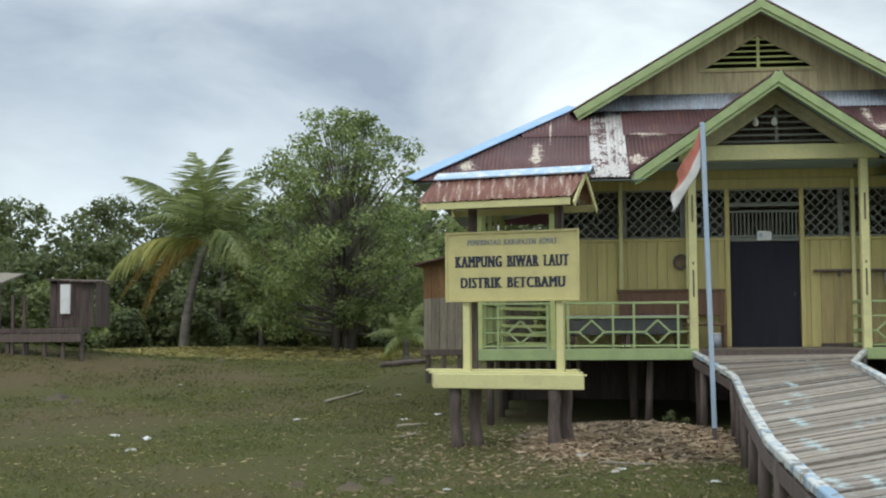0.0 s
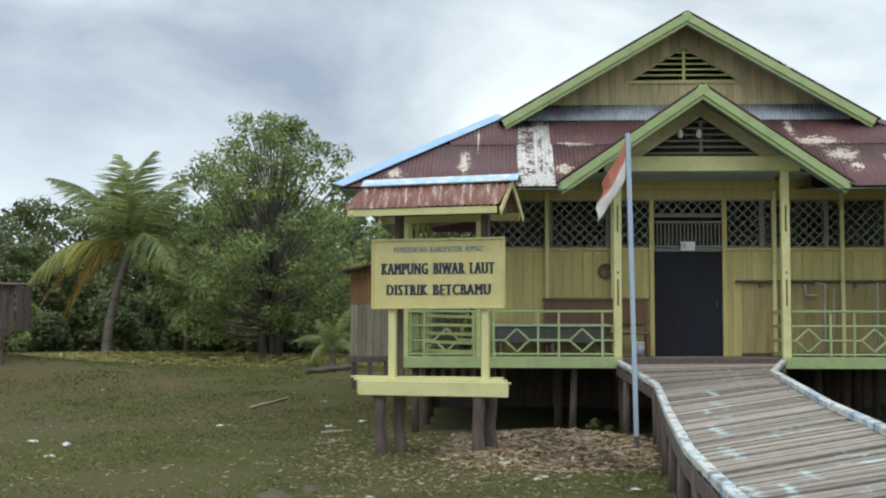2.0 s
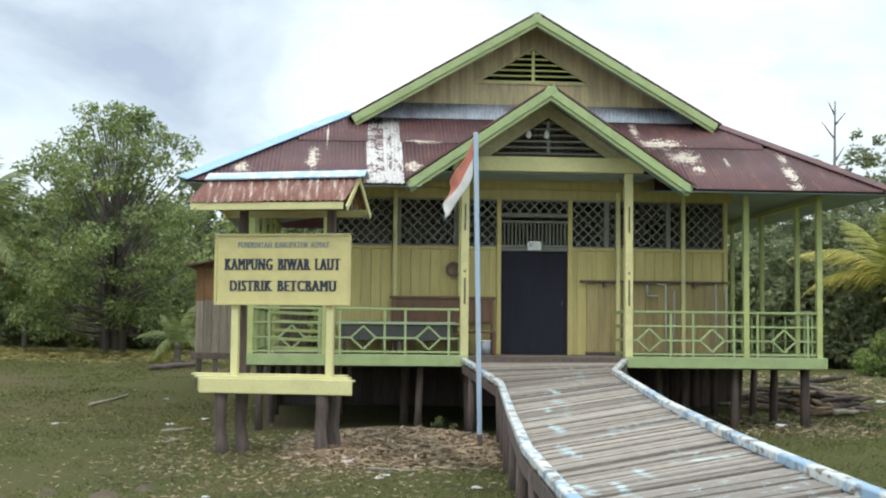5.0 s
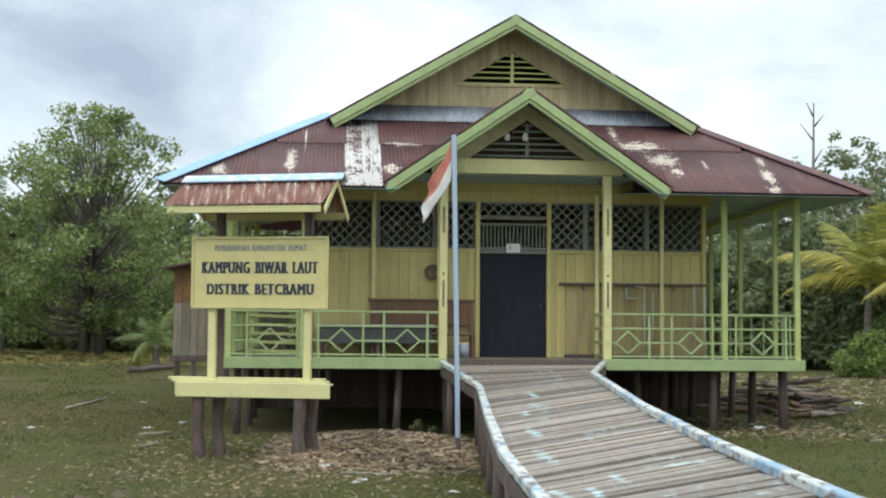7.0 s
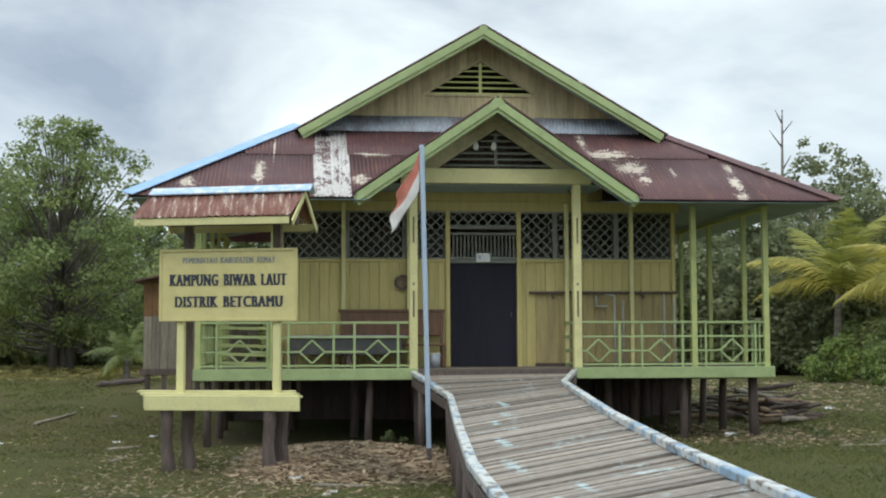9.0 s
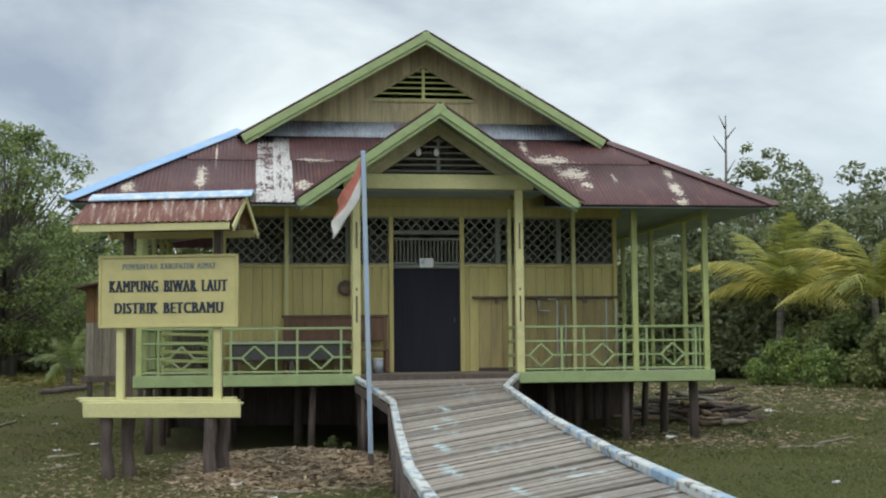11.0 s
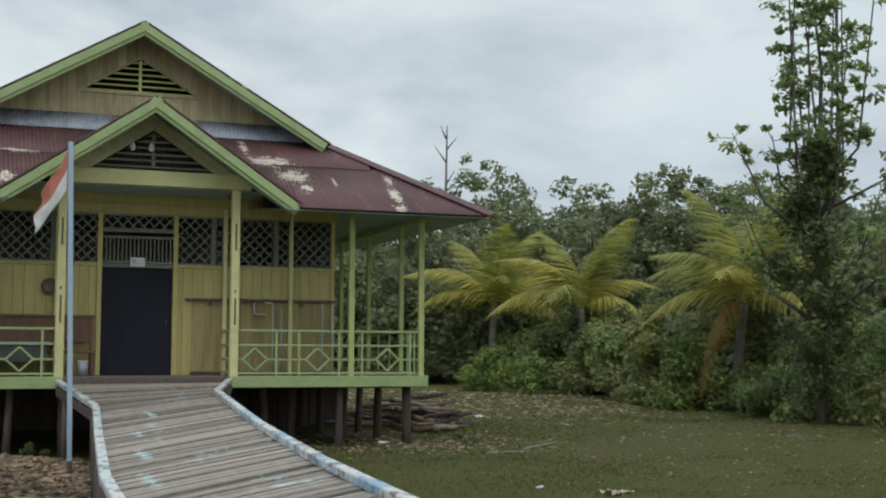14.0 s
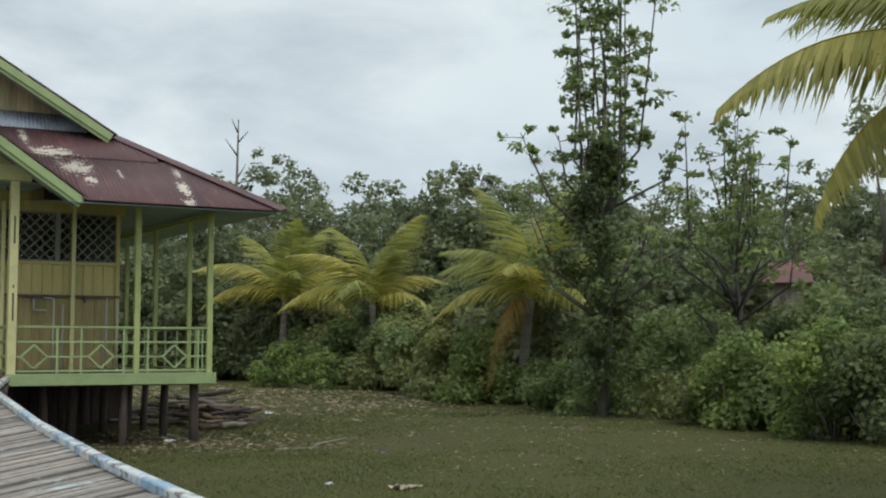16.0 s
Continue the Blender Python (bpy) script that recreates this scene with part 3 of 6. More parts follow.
# posts: thin ones on the wall line, stout ones along the deck's edge
for x in (-2.64, -1.34, 1.84, 3.17):
    box("wall_post", hall, M_CREAM, x - 0.04, x + 0.04, WALL_Y - 0.13, WALL_Y - 0.05, FLOOR, 4.25, 0.008)
for x in (-1.36, 1.79):
    post = box("porch_post", hall, M_CREAM, x - 0.078, x + 0.078, -0.02, 0.136, FLOOR - 0.2, 4.50, 0.01, "square cream porch post with dark slots")
    for z in (1.95, 2.55, 3.35):
        box("slot", post, M_DARKWOOD, x - 0.015, x + 0.018, -0.024, 0.0, z, z + 0.50 if z != 2.55 else z + 0.05, 0.003)
SIDE_Y = [1.35, 3.6, 5.8, 8.0, 9.1]
for x in (-5.37, -3.98, 4.09, 5.53):
    box("verandah_post", hall, M_POST, x - 0.055, x + 0.055, 0.02, 0.12, FLOOR - 0.02, 4.12, 0.008)
for y in SIDE_Y:
    for x in (-5.37, 5.55):
        box("verandah_post", hall, M_POST, x - 0.045, x + 0.045, y - 0.045, y + 0.045, FLOOR, 4.12, 0.008)
box("verandah_beam", hall, M_POST, DECK_R - 0.12, DECK_R, 0.0, DECK_B, 4.02, 4.10, 0.006)
box("verandah_beam", hall, M_POST, DECK_L, DECK_L + 0.12, 0.0, DECK_B, 4.02, 4.10, 0.006)

# railings
RAIL_Z = (1.845, 1.572, 1.30, 1.04)


def railing(name, x0, x1, uprights, diamonds):
    rail = box(name, hall, M_GREEN, x0, x1, 0.035, 0.085, RAIL_Z[0] - 0.022, RAIL_Z[0] + 0.022, 0.006, "pale green railing with diamond ornaments")
    for z in (RAIL_Z[1], RAIL_Z[3]):
        box("rail", rail, M_GREEN, x0, x1, 0.042, 0.078, z - 0.017, z + 0.017, 0.004)
    edges = [x0] + [d + s for d in diamonds for s in (-0.235, 0.235)] + [x1]
    for a, b in zip(edges[::2], edges[1::2]):
        if b - a > 0.02:
            box("rail", rail, M_GREEN, a, b, 0.042, 0.078, RAIL_Z[2] - 0.017, RAIL_Z[2] + 0.017, 0.004)
    for u in uprights:
        box("upright", rail, M_GREEN, u - 0.021, u + 0.021, 0.04, 0.08, 0.985, RAIL_Z[0] - 0.02, 0.004)
    for d in diamonds:
        c = [(d - 0.235, 0.06, 1.30), (d, 0.06, 1.30 + 0.22), (d + 0.235, 0.06, 1.30), (d, 0.06, 1.30 - 0.215)]
        for i in range(4):
            bar("diamond_side", rail, M_GREEN, c[i], c[(i + 1) % 4], 0.034, 0.036, 0.003)


railing("railing", -5.32, -1.44, (-5.02, -4.09, -3.70, -2.86, -2.47, -1.65), (-4.60, -3.26, -2.03))
railing("railing", 1.87, 5.50, (2.61, 3.05, 3.85, 4.31, 5.30), (2.20, 3.42, 4.83))
for x in (-5.37, 5.55):
    for y0, y1 in zip([0.1] + SIDE_Y, SIDE_Y):
        rail = box("side_railing", hall, M_GREEN, x - 0.02, x + 0.02, y0 + 0.045, y1 - 0.045, RAIL_Z[0] - 0.02, RAIL_Z[0] + 0.02, 0.005)
        for z in RAIL_Z[1:]:
            box("rail", rail, M_GREEN, x - 0.015, x + 0.015, y0 + 0.045, y1 - 0.045, z - 0.016, z + 0.016, 0.004)
        for q in (0.33, 0.67):
            yy = y0 + q * (y1 - y0)
            box("upright", rail, M_GREEN, x - 0.018, x + 0.018, yy - 0.02, yy + 0.02, 0.985, RAIL_Z[0] - 0.02, 0.004)
for x in (-1.37, 1.80):
    rail = box("entry_railing", hall, M_GREEN, x - 0.025, x + 0.025, 0.14, WALL_Y - 0.13, RAIL_Z[0] - 0.03, RAIL_Z[0] + 0.03, 0.005)
    for z in RAIL_Z[1:]:
        box("rail", rail, M_GREEN, x - 0.02, x + 0.02, 0.14, WALL_Y - 0.13, z - 0.03, z + 0.03, 0.004)

# ---- main roof ----
EAVE_L, EAVE_R, EAVE_F, EAVE_B, EAVE_Z = -6.53, 6.62, -0.92, 10.1, 4.12
TOP_L, TOP_R, TOP_F, TOP_B, TOP_Z = -3.55, 3.75, 2.02, 7.3, 5.88


def sheet(name, u0, u1, low, high, at, material, parent, wave=0.076, amp=0.013, lap=0.0):
    """One corrugated sheet: columns across u from low(u) to high(u), v in 0..1 up the slope; at(u, v) is the place."""
    n = max(2, round((u1 - u0) / (wave / 4)))
    V = []
    for i in range(n + 1):
        u = u0 + (u1 - u0) * i / n
        dz = amp * math.sin(2 * math.pi * u / wave) + lap
        for v in (low(u), high(u)):
            p = at(u, v)
            V.append((p[0], p[1], p[2] + dz))
            V.append((p[0], p[1], p[2] + dz - 0.006))
    F = []
    for i in range(n):
        a, b = 4 * i, 4 * i + 4
        F += [(a, b, b + 2, a + 2), (a + 1, a + 3, b + 3, b + 1), (a, a + 1, b + 1, b), (a + 2, b + 2, b + 3, a + 3)]
    me = mesh_from(name, V, np.array(F), material, False)
    return under(name, me, material, parent, Matrix())


def front_at(u, v):
    return (u, EAVE_F + (TOP_F - EAVE_F) * v, EAVE_Z + (TOP_Z - EAVE_Z) * v)


def front_limit(u):
    if u < TOP_L:
        return max(0.002, (u - EAVE_L) / (TOP_L - EAVE_L))
    if u > TOP_R:
        return max(0.002, (EAVE_R - u) / (EAVE_R - TOP_R))
    return 1.0


roof_front = new("roof_slope")
roof_front.parent = hall
roof_front.matrix_basis = world_of(hall).inverted()
PX, PH, PZ0, PZ1, PY = 0.15, 2.70, 4.16, 6.00, -0.80


def valley(q):
    """Where the porch roof meets this slope: the main roof starts above it."""
    z = PZ1 - 0.04 - abs(q - PX) * (PZ1 - PZ0) / PH
    return min(max((z - EAVE_Z) / (TOP_Z - EAVE_Z), 0.0), 1.0) if abs(q - PX) < PH else 0.0


tagged(roof_front, "maroon corrugated sheets, flaking to bare zinc")
u, step = EAVE_L, 0.657
k = 0
while u < EAVE_R - 0.01:
    u1 = min(u + step, EAVE_R)
    mid = (u + u1) / 2
    m_up = m_lo = M_RUST
    if abs(mid + 2.95) < 0.36:
        m_up = m_lo = M_RUSTZINC
    if m_lo is M_RUSTZINC:
        for a, b, m_half in ((u, u + 0.33, M_RUSTZINC), (u + 0.33, u1 + 0.03, M_ZINCSOLID)):
            sheet("roof_sheet", a, b, lambda q: 0.0, lambda q: 1.0, front_at, m_half, roof_front, lap=0.004)
        u, k = u1, k + 1
        continue
    sheet("roof_sheet", u, u1 + 0.03, lambda q: min(valley(q), 0.58), lambda q: min(0.58, front_limit(q)), front_at, m_lo, roof_front)
    if front_limit(mid) > 0.6:
        sheet("roof_sheet", u, u1 + 0.03, lambda q: min(max(0.56, valley(q)), front_limit(q)), front_limit, front_at, m_up, roof_front, lap=0.016)
    u, k = u1, k + 1


def side_slope(x_eave, x_top, nm):
    def lim(q):
        if q < TOP_F:
            return max(0.002, (q - EAVE_F) / (TOP_F - EAVE_F))
        if q > TOP_B:
            return max(0.002, (EAVE_B - q) / (EAVE_B - TOP_B))
        return 1.0

    holder = new(nm)
    holder.parent = hall
    holder.matrix_basis = world_of(hall).inverted()
    q = EAVE_F
    while q < EAVE_B - 0.01:
        q1 = min(q + 0.73, EAVE_B)
        sheet("roof_sheet", q, q1 + 0.02, lambda s: 0.0, lim, lambda s, v: (x_eave + (x_top - x_eave) * v, s, EAVE_Z + (TOP_Z - EAVE_Z) * v), M_RUST, holder)
        q = q1


side_slope(EAVE_L, TOP_L, "roof_side")
side_slope(EAVE_R, TOP_R, "roof_side")
holder = new("roof_rear")
holder.parent = hall
holder.matrix_basis = world_of(hall).inverted()
sheet("roof_sheet", EAVE_L, EAVE_R, lambda q: 0.0, front_limit, lambda s, v: (s, EAVE_B + (TOP_B - EAVE_B) * v, EAVE_Z + (TOP_Z - EAVE_Z) * v), M_RUST, holder, 0.3, 0.01)
# hip caps
HIPS = [((EAVE_L - 0.03, EAVE_F - 0.03, EAVE_Z + 0.03), (TOP_L, TOP_F, TOP_Z + 0.04), M_BLUE, 0.27), ((EAVE_R + 0.02, EAVE_F - 0.02, EAVE_Z + 0.02), (TOP_R, TOP_F, TOP_Z + 0.03), M_RUST, 0.26)]
for p, q, m, w in HIPS:
    bar("hip_cap", hall, m, p, q, w, 0.02, 0.006, "", (0, -0.45, 1))
for p, q in (((EAVE_L, EAVE_B, EAVE_Z), (TOP_L, TOP_B, TOP_Z)), ((EAVE_R, EAVE_B, EAVE_Z), (TOP_R, TOP_B, TOP_Z))):
    bar("hip_cap", hall, M_RUST, p, q, 0.26, 0.02, 0.006, "", (0, 0.45, 1))


def slab(name, corners, thick, material, parent, label=""):
    """A flat board with thickness from its corners, thickened downwards or along the normal."""
    c = [Vector(p) for p in corners]
    nrm = (c[1] - c[0]).cross(c[-1] - c[0]).normalized() * thick
    n = len(c)
    V = [tuple(p) for p in c] + [tuple(p - nrm) for p in c]
    F = [tuple(range(n)), tuple(range(2 * n - 1, n - 1, -1))] + [(i, i + n, (i + 1) % n + n, (i + 1) % n) for i in range(n)]
    bm = bmesh.new()
    vs = [bm.verts.new(v) for v in V]
    for f in F:
        bm.faces.new([vs[i] for i in f])
    bmesh.ops.recalc_face_normals(bm, faces=bm.faces[:])
    return part(name, bm, material, parent, label)


# soffits under the eaves
S_IN = 4.29
slab("soffit", [(EAVE_L + 0.05, EAVE_F + 0.05, 4.07), (-2.3, EAVE_F + 0.05, 4.07), (-2.0, WALL_Y - 0.04, S_IN), (WALL_L, WALL_Y - 0.04, S_IN)], -0.012, M_SOFFIT, hall, "pale grey-blue board soffit")
slab("soffit", [(2.6, EAVE_F + 0.05, 4.07), (EAVE_R - 0.05, EAVE_F + 0.05, 4.07), (WALL_R + 0.05, WALL_Y - 0.04, S_IN), (2.3, WALL_Y - 0.04, S_IN)], -0.012, M_SOFFIT, hall, "pale grey-blue board soffit")
box("porch_wall_board", hall, M_YELLOW, -2.3, 2.6, WALL_Y - 0.02, WALL_Y + 0.03, 4.30, 4.60, 0.006)
slab("soffit", [(EAVE_R - 0.05, EAVE_F + 0.05, 4.07), (EAVE_R - 0.05, EAVE_B - 0.05, 4.07), (WALL_R + 0.05, WALL_B, S_IN), (WALL_R + 0.05, WALL_Y - 0.04, S_IN)], -0.012, M_SOFFIT, hall, "pale grey-blue board soffit")
slab("soffit", [(EAVE_L + 0.05, EAVE_B - 0.05, 4.07), (EAVE_L + 0.05, EAVE_F + 0.05, 4.07), (WALL_L, WALL_Y - 0.04, S_IN), (WALL_L, WALL_B, S_IN)], -0.012, M_SOFFIT, hall, "pale grey-blue board soffit")
box("ceiling_board", hall, M_DARK, WALL_L, WALL_R, WALL_Y + 0.06, WALL_B, 4.30, 4.33, 0.004)

# ---- upper gable ----
GX, GH, GZ0, GZ1, GY = 0.20, 3.75, 5.72, 7.90, 1.40
FACE_Y = 2.02


def rake(x0, z0, x1, z1, y, depth, wide, material, under_material, name="barge_board"):
    bar(name, hall, material, (x0, y, z0), (x1, y, z1), wide, depth, 0.008)
    return


sl = Vector((GH, 0, GZ1 - GZ0)).normalized()
dn = Vector((sl.z, 0, -sl.x))
for s in (-1, 1):
    foot, apex = Vector((GX + s * GH, GY, GZ0)), Vector((GX, GY, GZ1))
    off = Vector((-s * 0.10 * sl.z, 0, -0.10 * sl.x))
    past = Vector((-s * sl.x, 0, sl.z)) * 0.05
    lay = Vector((0, 0.002 * s, 0))
    bar("barge_board", hall, M_GREEN, foot + off * 0.8, apex + off * 0.8 + past + lay, 0.15, 0.03, 0.006)
    off2 = Vector((-s * 0.175 * sl.z, 0.034, -0.175 * sl.x))
    bar("under_board", hall, M_GREEN, foot + off2, apex + off2 + past + lay, 0.09, 0.03, 0.006)
    # upper roof plane
    slab("upper_roof", [(GX + s * (GH + 0.06), GY - 0.01, GZ0 - 0.02), (GX, GY - 0.01, GZ1 + 0.012), (GX, TOP_B + 0.6, GZ1 + 0.012), (GX + s * (GH + 0.06), TOP_B + 0.6, GZ0 - 0.02)], 0.03 * s, M_RUST, hall, "maroon tin upper roof")
# gable wall of upright boards, with a louvred triangular vent
VX, VH, VZ0, VZ1 = 0.21, 1.14, 6.60, 7.29
x, k = GX - 3.3, 0
while x < GX + 3.3:
    x1 = x + 0.16

    def top(q):
        return GZ1 - 0.06 - abs(q - GX) * (GZ1 - GZ0) / GH

    def vent(q):
        return VZ1 - abs(q - VX) * (VZ1 - VZ0) / VH

    y = FACE_Y - 0.004 * (k % 2)
    xa, xb = x + 0.0015, x1 - 0.0015
    zb = 6.10 - 0.02 * (k % 3 == 0)
    xm = [xa, xb] if not (xa < GX < xb) else [xa, GX, xb]
    hi = [min(top(q), 9) for q in xm]
    if min(hi) > zb + 0.03:
        if max(vent(xa), vent(xb)) <= VZ0:
            slab("gable_board", [(xa, y, zb), (xb, y, zb)] + [(q, y, h) for q, h in zip(xm[::-1], hi[::-1])], 0.02, M_GABLE, hall)
        else:
            slab("gable_board", [(xa, y, zb), (xb, y, zb), (xb, y, VZ0), (xa, y, VZ0)], 0.02, M_GABLE, hall)
            lo = [max(vent(q), VZ0) for q in xm]
            slab("gable_board", [(q, y, h) for q, h in zip(xm, lo)] + [(q, y, h) for q, h in zip(xm[::-1], hi[::-1])], 0.02, M_GABLE, hall)
    x, k = x1, k + 1
for k in range(6):
    z = VZ0 + 0.02 + k * 0.118
    half = VH * (VZ1 - z) / (VZ1 - VZ0)
    if half > 0.06:
        bar("louvre_slat", hall, M_POST, (VX - half, FACE_Y + 0.01, z), (VX + half, FACE_Y + 0.01, z), 0.03, 0.05, 0.003, "", (0, -1, -0.5))
box("louvre_post", hall, M_POST, VX - 0.03, VX + 0.03, FACE_Y - 0.02, FACE_Y + 0.03, VZ0, VZ1 - 0.03, 0.004)
for s in (-1, 1):
    bar("vent_trim", hall, M_GABLE, (VX + s * (VH + 0.05), FACE_Y - 0.016, VZ0 - 0.02), (VX, FACE_Y - 0.016, VZ1 + 0.03), 0.05, 0.02, 0.003)
bar("vent_trim", hall, M_GABLE, (VX - VH - 0.06, FACE_Y - 0.02, VZ0 - 0.02), (VX + VH + 0.06, FACE_Y - 0.02, VZ0 - 0.02), 0.05, 0.02, 0.003)
# added dark board: its colour gives the vent the attic's shade
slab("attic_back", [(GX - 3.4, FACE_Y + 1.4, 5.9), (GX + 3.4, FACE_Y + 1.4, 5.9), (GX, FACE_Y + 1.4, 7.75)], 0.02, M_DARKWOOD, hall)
sheet("flashing_sheet", GX - 3.3, GX + 3.3, lambda q: 0.0, lambda q: 1.0, lambda q, v: (q, FACE_Y - 0.03 - 0.22 * (1 - v), 5.77 + 0.35 * v), M_ZINC, hall)
# underside lining of the overhang
for s in (-1, 1):
    slab("overhang_lining", [(GX + s * (GH - 0.06), GY + 0.03, GZ0 - 0.10), (GX, GY + 0.03, GZ1 - 0.10), (GX, FACE_Y, GZ1 - 0.10), (GX + s * (GH - 0.06), FACE_Y, GZ0 - 0.10)], 0.012 * s, M_SOFFIT, hall)

# ---- porch gable ----
psl = Vector((PH, 0, PZ1 - PZ0)).normalized()
for s in (-1, 1):
    foot, apex = Vector((PX + s * PH, PY, PZ0)), Vector((PX, PY, PZ1))
    off = Vector((-s * 0.10 * psl.z, 0, -0.10 * psl.x))
    past = Vector((-s * psl.x, 0, psl.z)) * 0.055
    lay = Vector((0, 0.002 * s, 0))
    bar("barge_board", hall, M_GREEN, foot + off * 0.8, apex + off * 0.8 + past + lay, 0.15, 0.03, 0.006)
    off2 = Vector((-s * 0.175 * psl.z, 0.034, -0.175 * psl.x))
    bar("under_board", hall, M_GREEN, foot + off2, apex + off2 + past + lay, 0.09, 0.03, 0.006)
    back = 1.9
    slab("porch_roof", [(PX + s * (PH + 0.06), PY - 0.03, PZ0 - 0.02), (PX, PY - 0.01, PZ1 + 0.012), (PX, back, PZ1 + 0.012), (PX + s * (PH + 0.06), -0.6, PZ0 - 0.02)], 0.03 * s, M_RUST, hall, "rusty tin porch roof")
    slab("porch_lining", [(PX + s * (PH - 0.05), PY + 0.03, PZ0 - 0.09), (PX, PY + 0.03, PZ1 - 0.10), (PX, -0.02, PZ1 - 0.10), (PX + s * (PH - 0.05), -0.02, PZ0 - 0.09)], 0.012 * s, M_SOFFIT, hall)
# slanting face boards either side of the vent
UX, UH, UZ0, UZ1 = 0.22, 1.06, 4.82, 5.50
for s in (-1, 1):
    slope = (PZ1 - PZ0) / PH
    us = (UZ1 - UZ0) / UH
    rows = 5
    for k in range(rows):
        a, b = k / rows, (k + 1) / rows - 0.012
        zt = PZ1 - 0.13

        def edge(f):
            # from the apex line of the roof (f=0) to the vent's side (f=1)
            za, zv = zt + (UZ1 + 0.03 - zt) * f, 0
            x_low = PX + s * ((zt - 4.78) / slope)
            v_low = UX + s * (UH + 0.05)
            return (PX + (UX - PX) * f, za), (x_low + (v_low - x_low) * f, 4.78)

        (xa, za), (xb, zb) = edge(a)
        (xc, zc), (xd, zd) = edge(b)
        slab("face_board", [(xa, -0.035 - 0.003 * (k % 2), za), (xb, -0.035 - 0.003 * (k % 2), zb), (xd, -0.035 - 0.003 * (k % 2), zd), (xc, -0.035 - 0.003 * (k % 2), zc)], 0.02 * -s, M_FACE, hall)
    slab("face_board", [(PX + s * 2.05, -0.036, 4.48), (PX + s * 2.28, -0.036, 4.30), (PX + s * 1.72, -0.036, 4.76), (PX + s * 1.55, -0.036, 4.76)], 0.02 * -s, M_FACE, hall)
box("porch_beam", hall, M_CREAM, PX - 1.75, PX + 1.92, -0.06, 0.05, 4.49, 4.775, 0.01, "pale cream porch beam")
for k in range(6):
    z = UZ0 + 0.02 + k * 0.118
    half = UH * (UZ1 - z) / (UZ1 - UZ0)
    if half > 0.06:
        bar("louvre_slat", hall, M_LATTICE, (UX - half, -0.02, z), (UX + half, -0.02, z), 0.03, 0.05, 0.003, "", (0, -1, -0.5))
box("louvre_post", hall, M_LATTICE, UX - 0.03, UX + 0.03, -0.04, 0.02, UZ0, UZ1 - 0.03, 0.004)
# dark board added behind the porch louvres, standing in for shade inside
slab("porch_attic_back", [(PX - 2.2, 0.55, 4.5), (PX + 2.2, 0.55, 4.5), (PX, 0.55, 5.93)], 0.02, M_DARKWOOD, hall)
box("porch_ceiling", hall, M_SOFFIT, -2.05, 2.38, 0.06, WALL_Y - 0.03, 4.47, 4.49, 0.004, "pale blue porch ceiling")
for x in (-1.36, 1.79):
    bar("knee_brace", hall, M_LATTICE, (x, 0.1, 4.3), (x, 0.75, 4.44), 0.06, 0.05, 0.004, "", (1, 0, 0))
# white globes added in place of two spots of daylight in the vent
for x in (-0.17, 0.17):
    me = tubes_mesh("lamp_globe", [([(x, -0.1, 5.28), (x, -0.1, 5.22), (x, -0.1, 5.16), (x, -0.1, 5.12)], [0.02, 0.05, 0.055, 0.03])], M_WHITE, 10)
    under("lamp_globe", me, M_WHITE, hall, Matrix(), "small white globe standing in for daylight through the porch vent")

# ---- boardwalk ----
LEFT = [(-1.36, -0.06, 0.86), (-0.95, -2.5, 0.52), (-1.42, -7.6, 0.37), (-1.80, -11.9, 0.30), (-1.90, -14.4, 0.26), (-2.02, -17.5, 0.24), (-2.05, -23.0, 0.22), (-2.1, -34.0, 0.22)]
RIGHT = [(1.70, -0.06, 0.88), (1.08, -2.1, 0.74), (0.34, -8.7, 0.57), (-0.04, -12.8, 0.50), (-0.12, -14.6, 0.46), (-0.18, -16.1, 0.43), (-0.25, -22.5, 0.38), (-0.3, -33.5, 0.36)]


def along(pts, s):
    """A place at fraction s of a polyline's length."""
    p = [Vector(q) for q in pts]
    d = [(b - a).length for a, b in zip(p, p[1:])]
    t = s * sum(d)
    for a, b, w in zip(p, p[1:], d):
        if t <= w:
            return a.lerp(b, t / w)
        t -= w
    return p[-1]


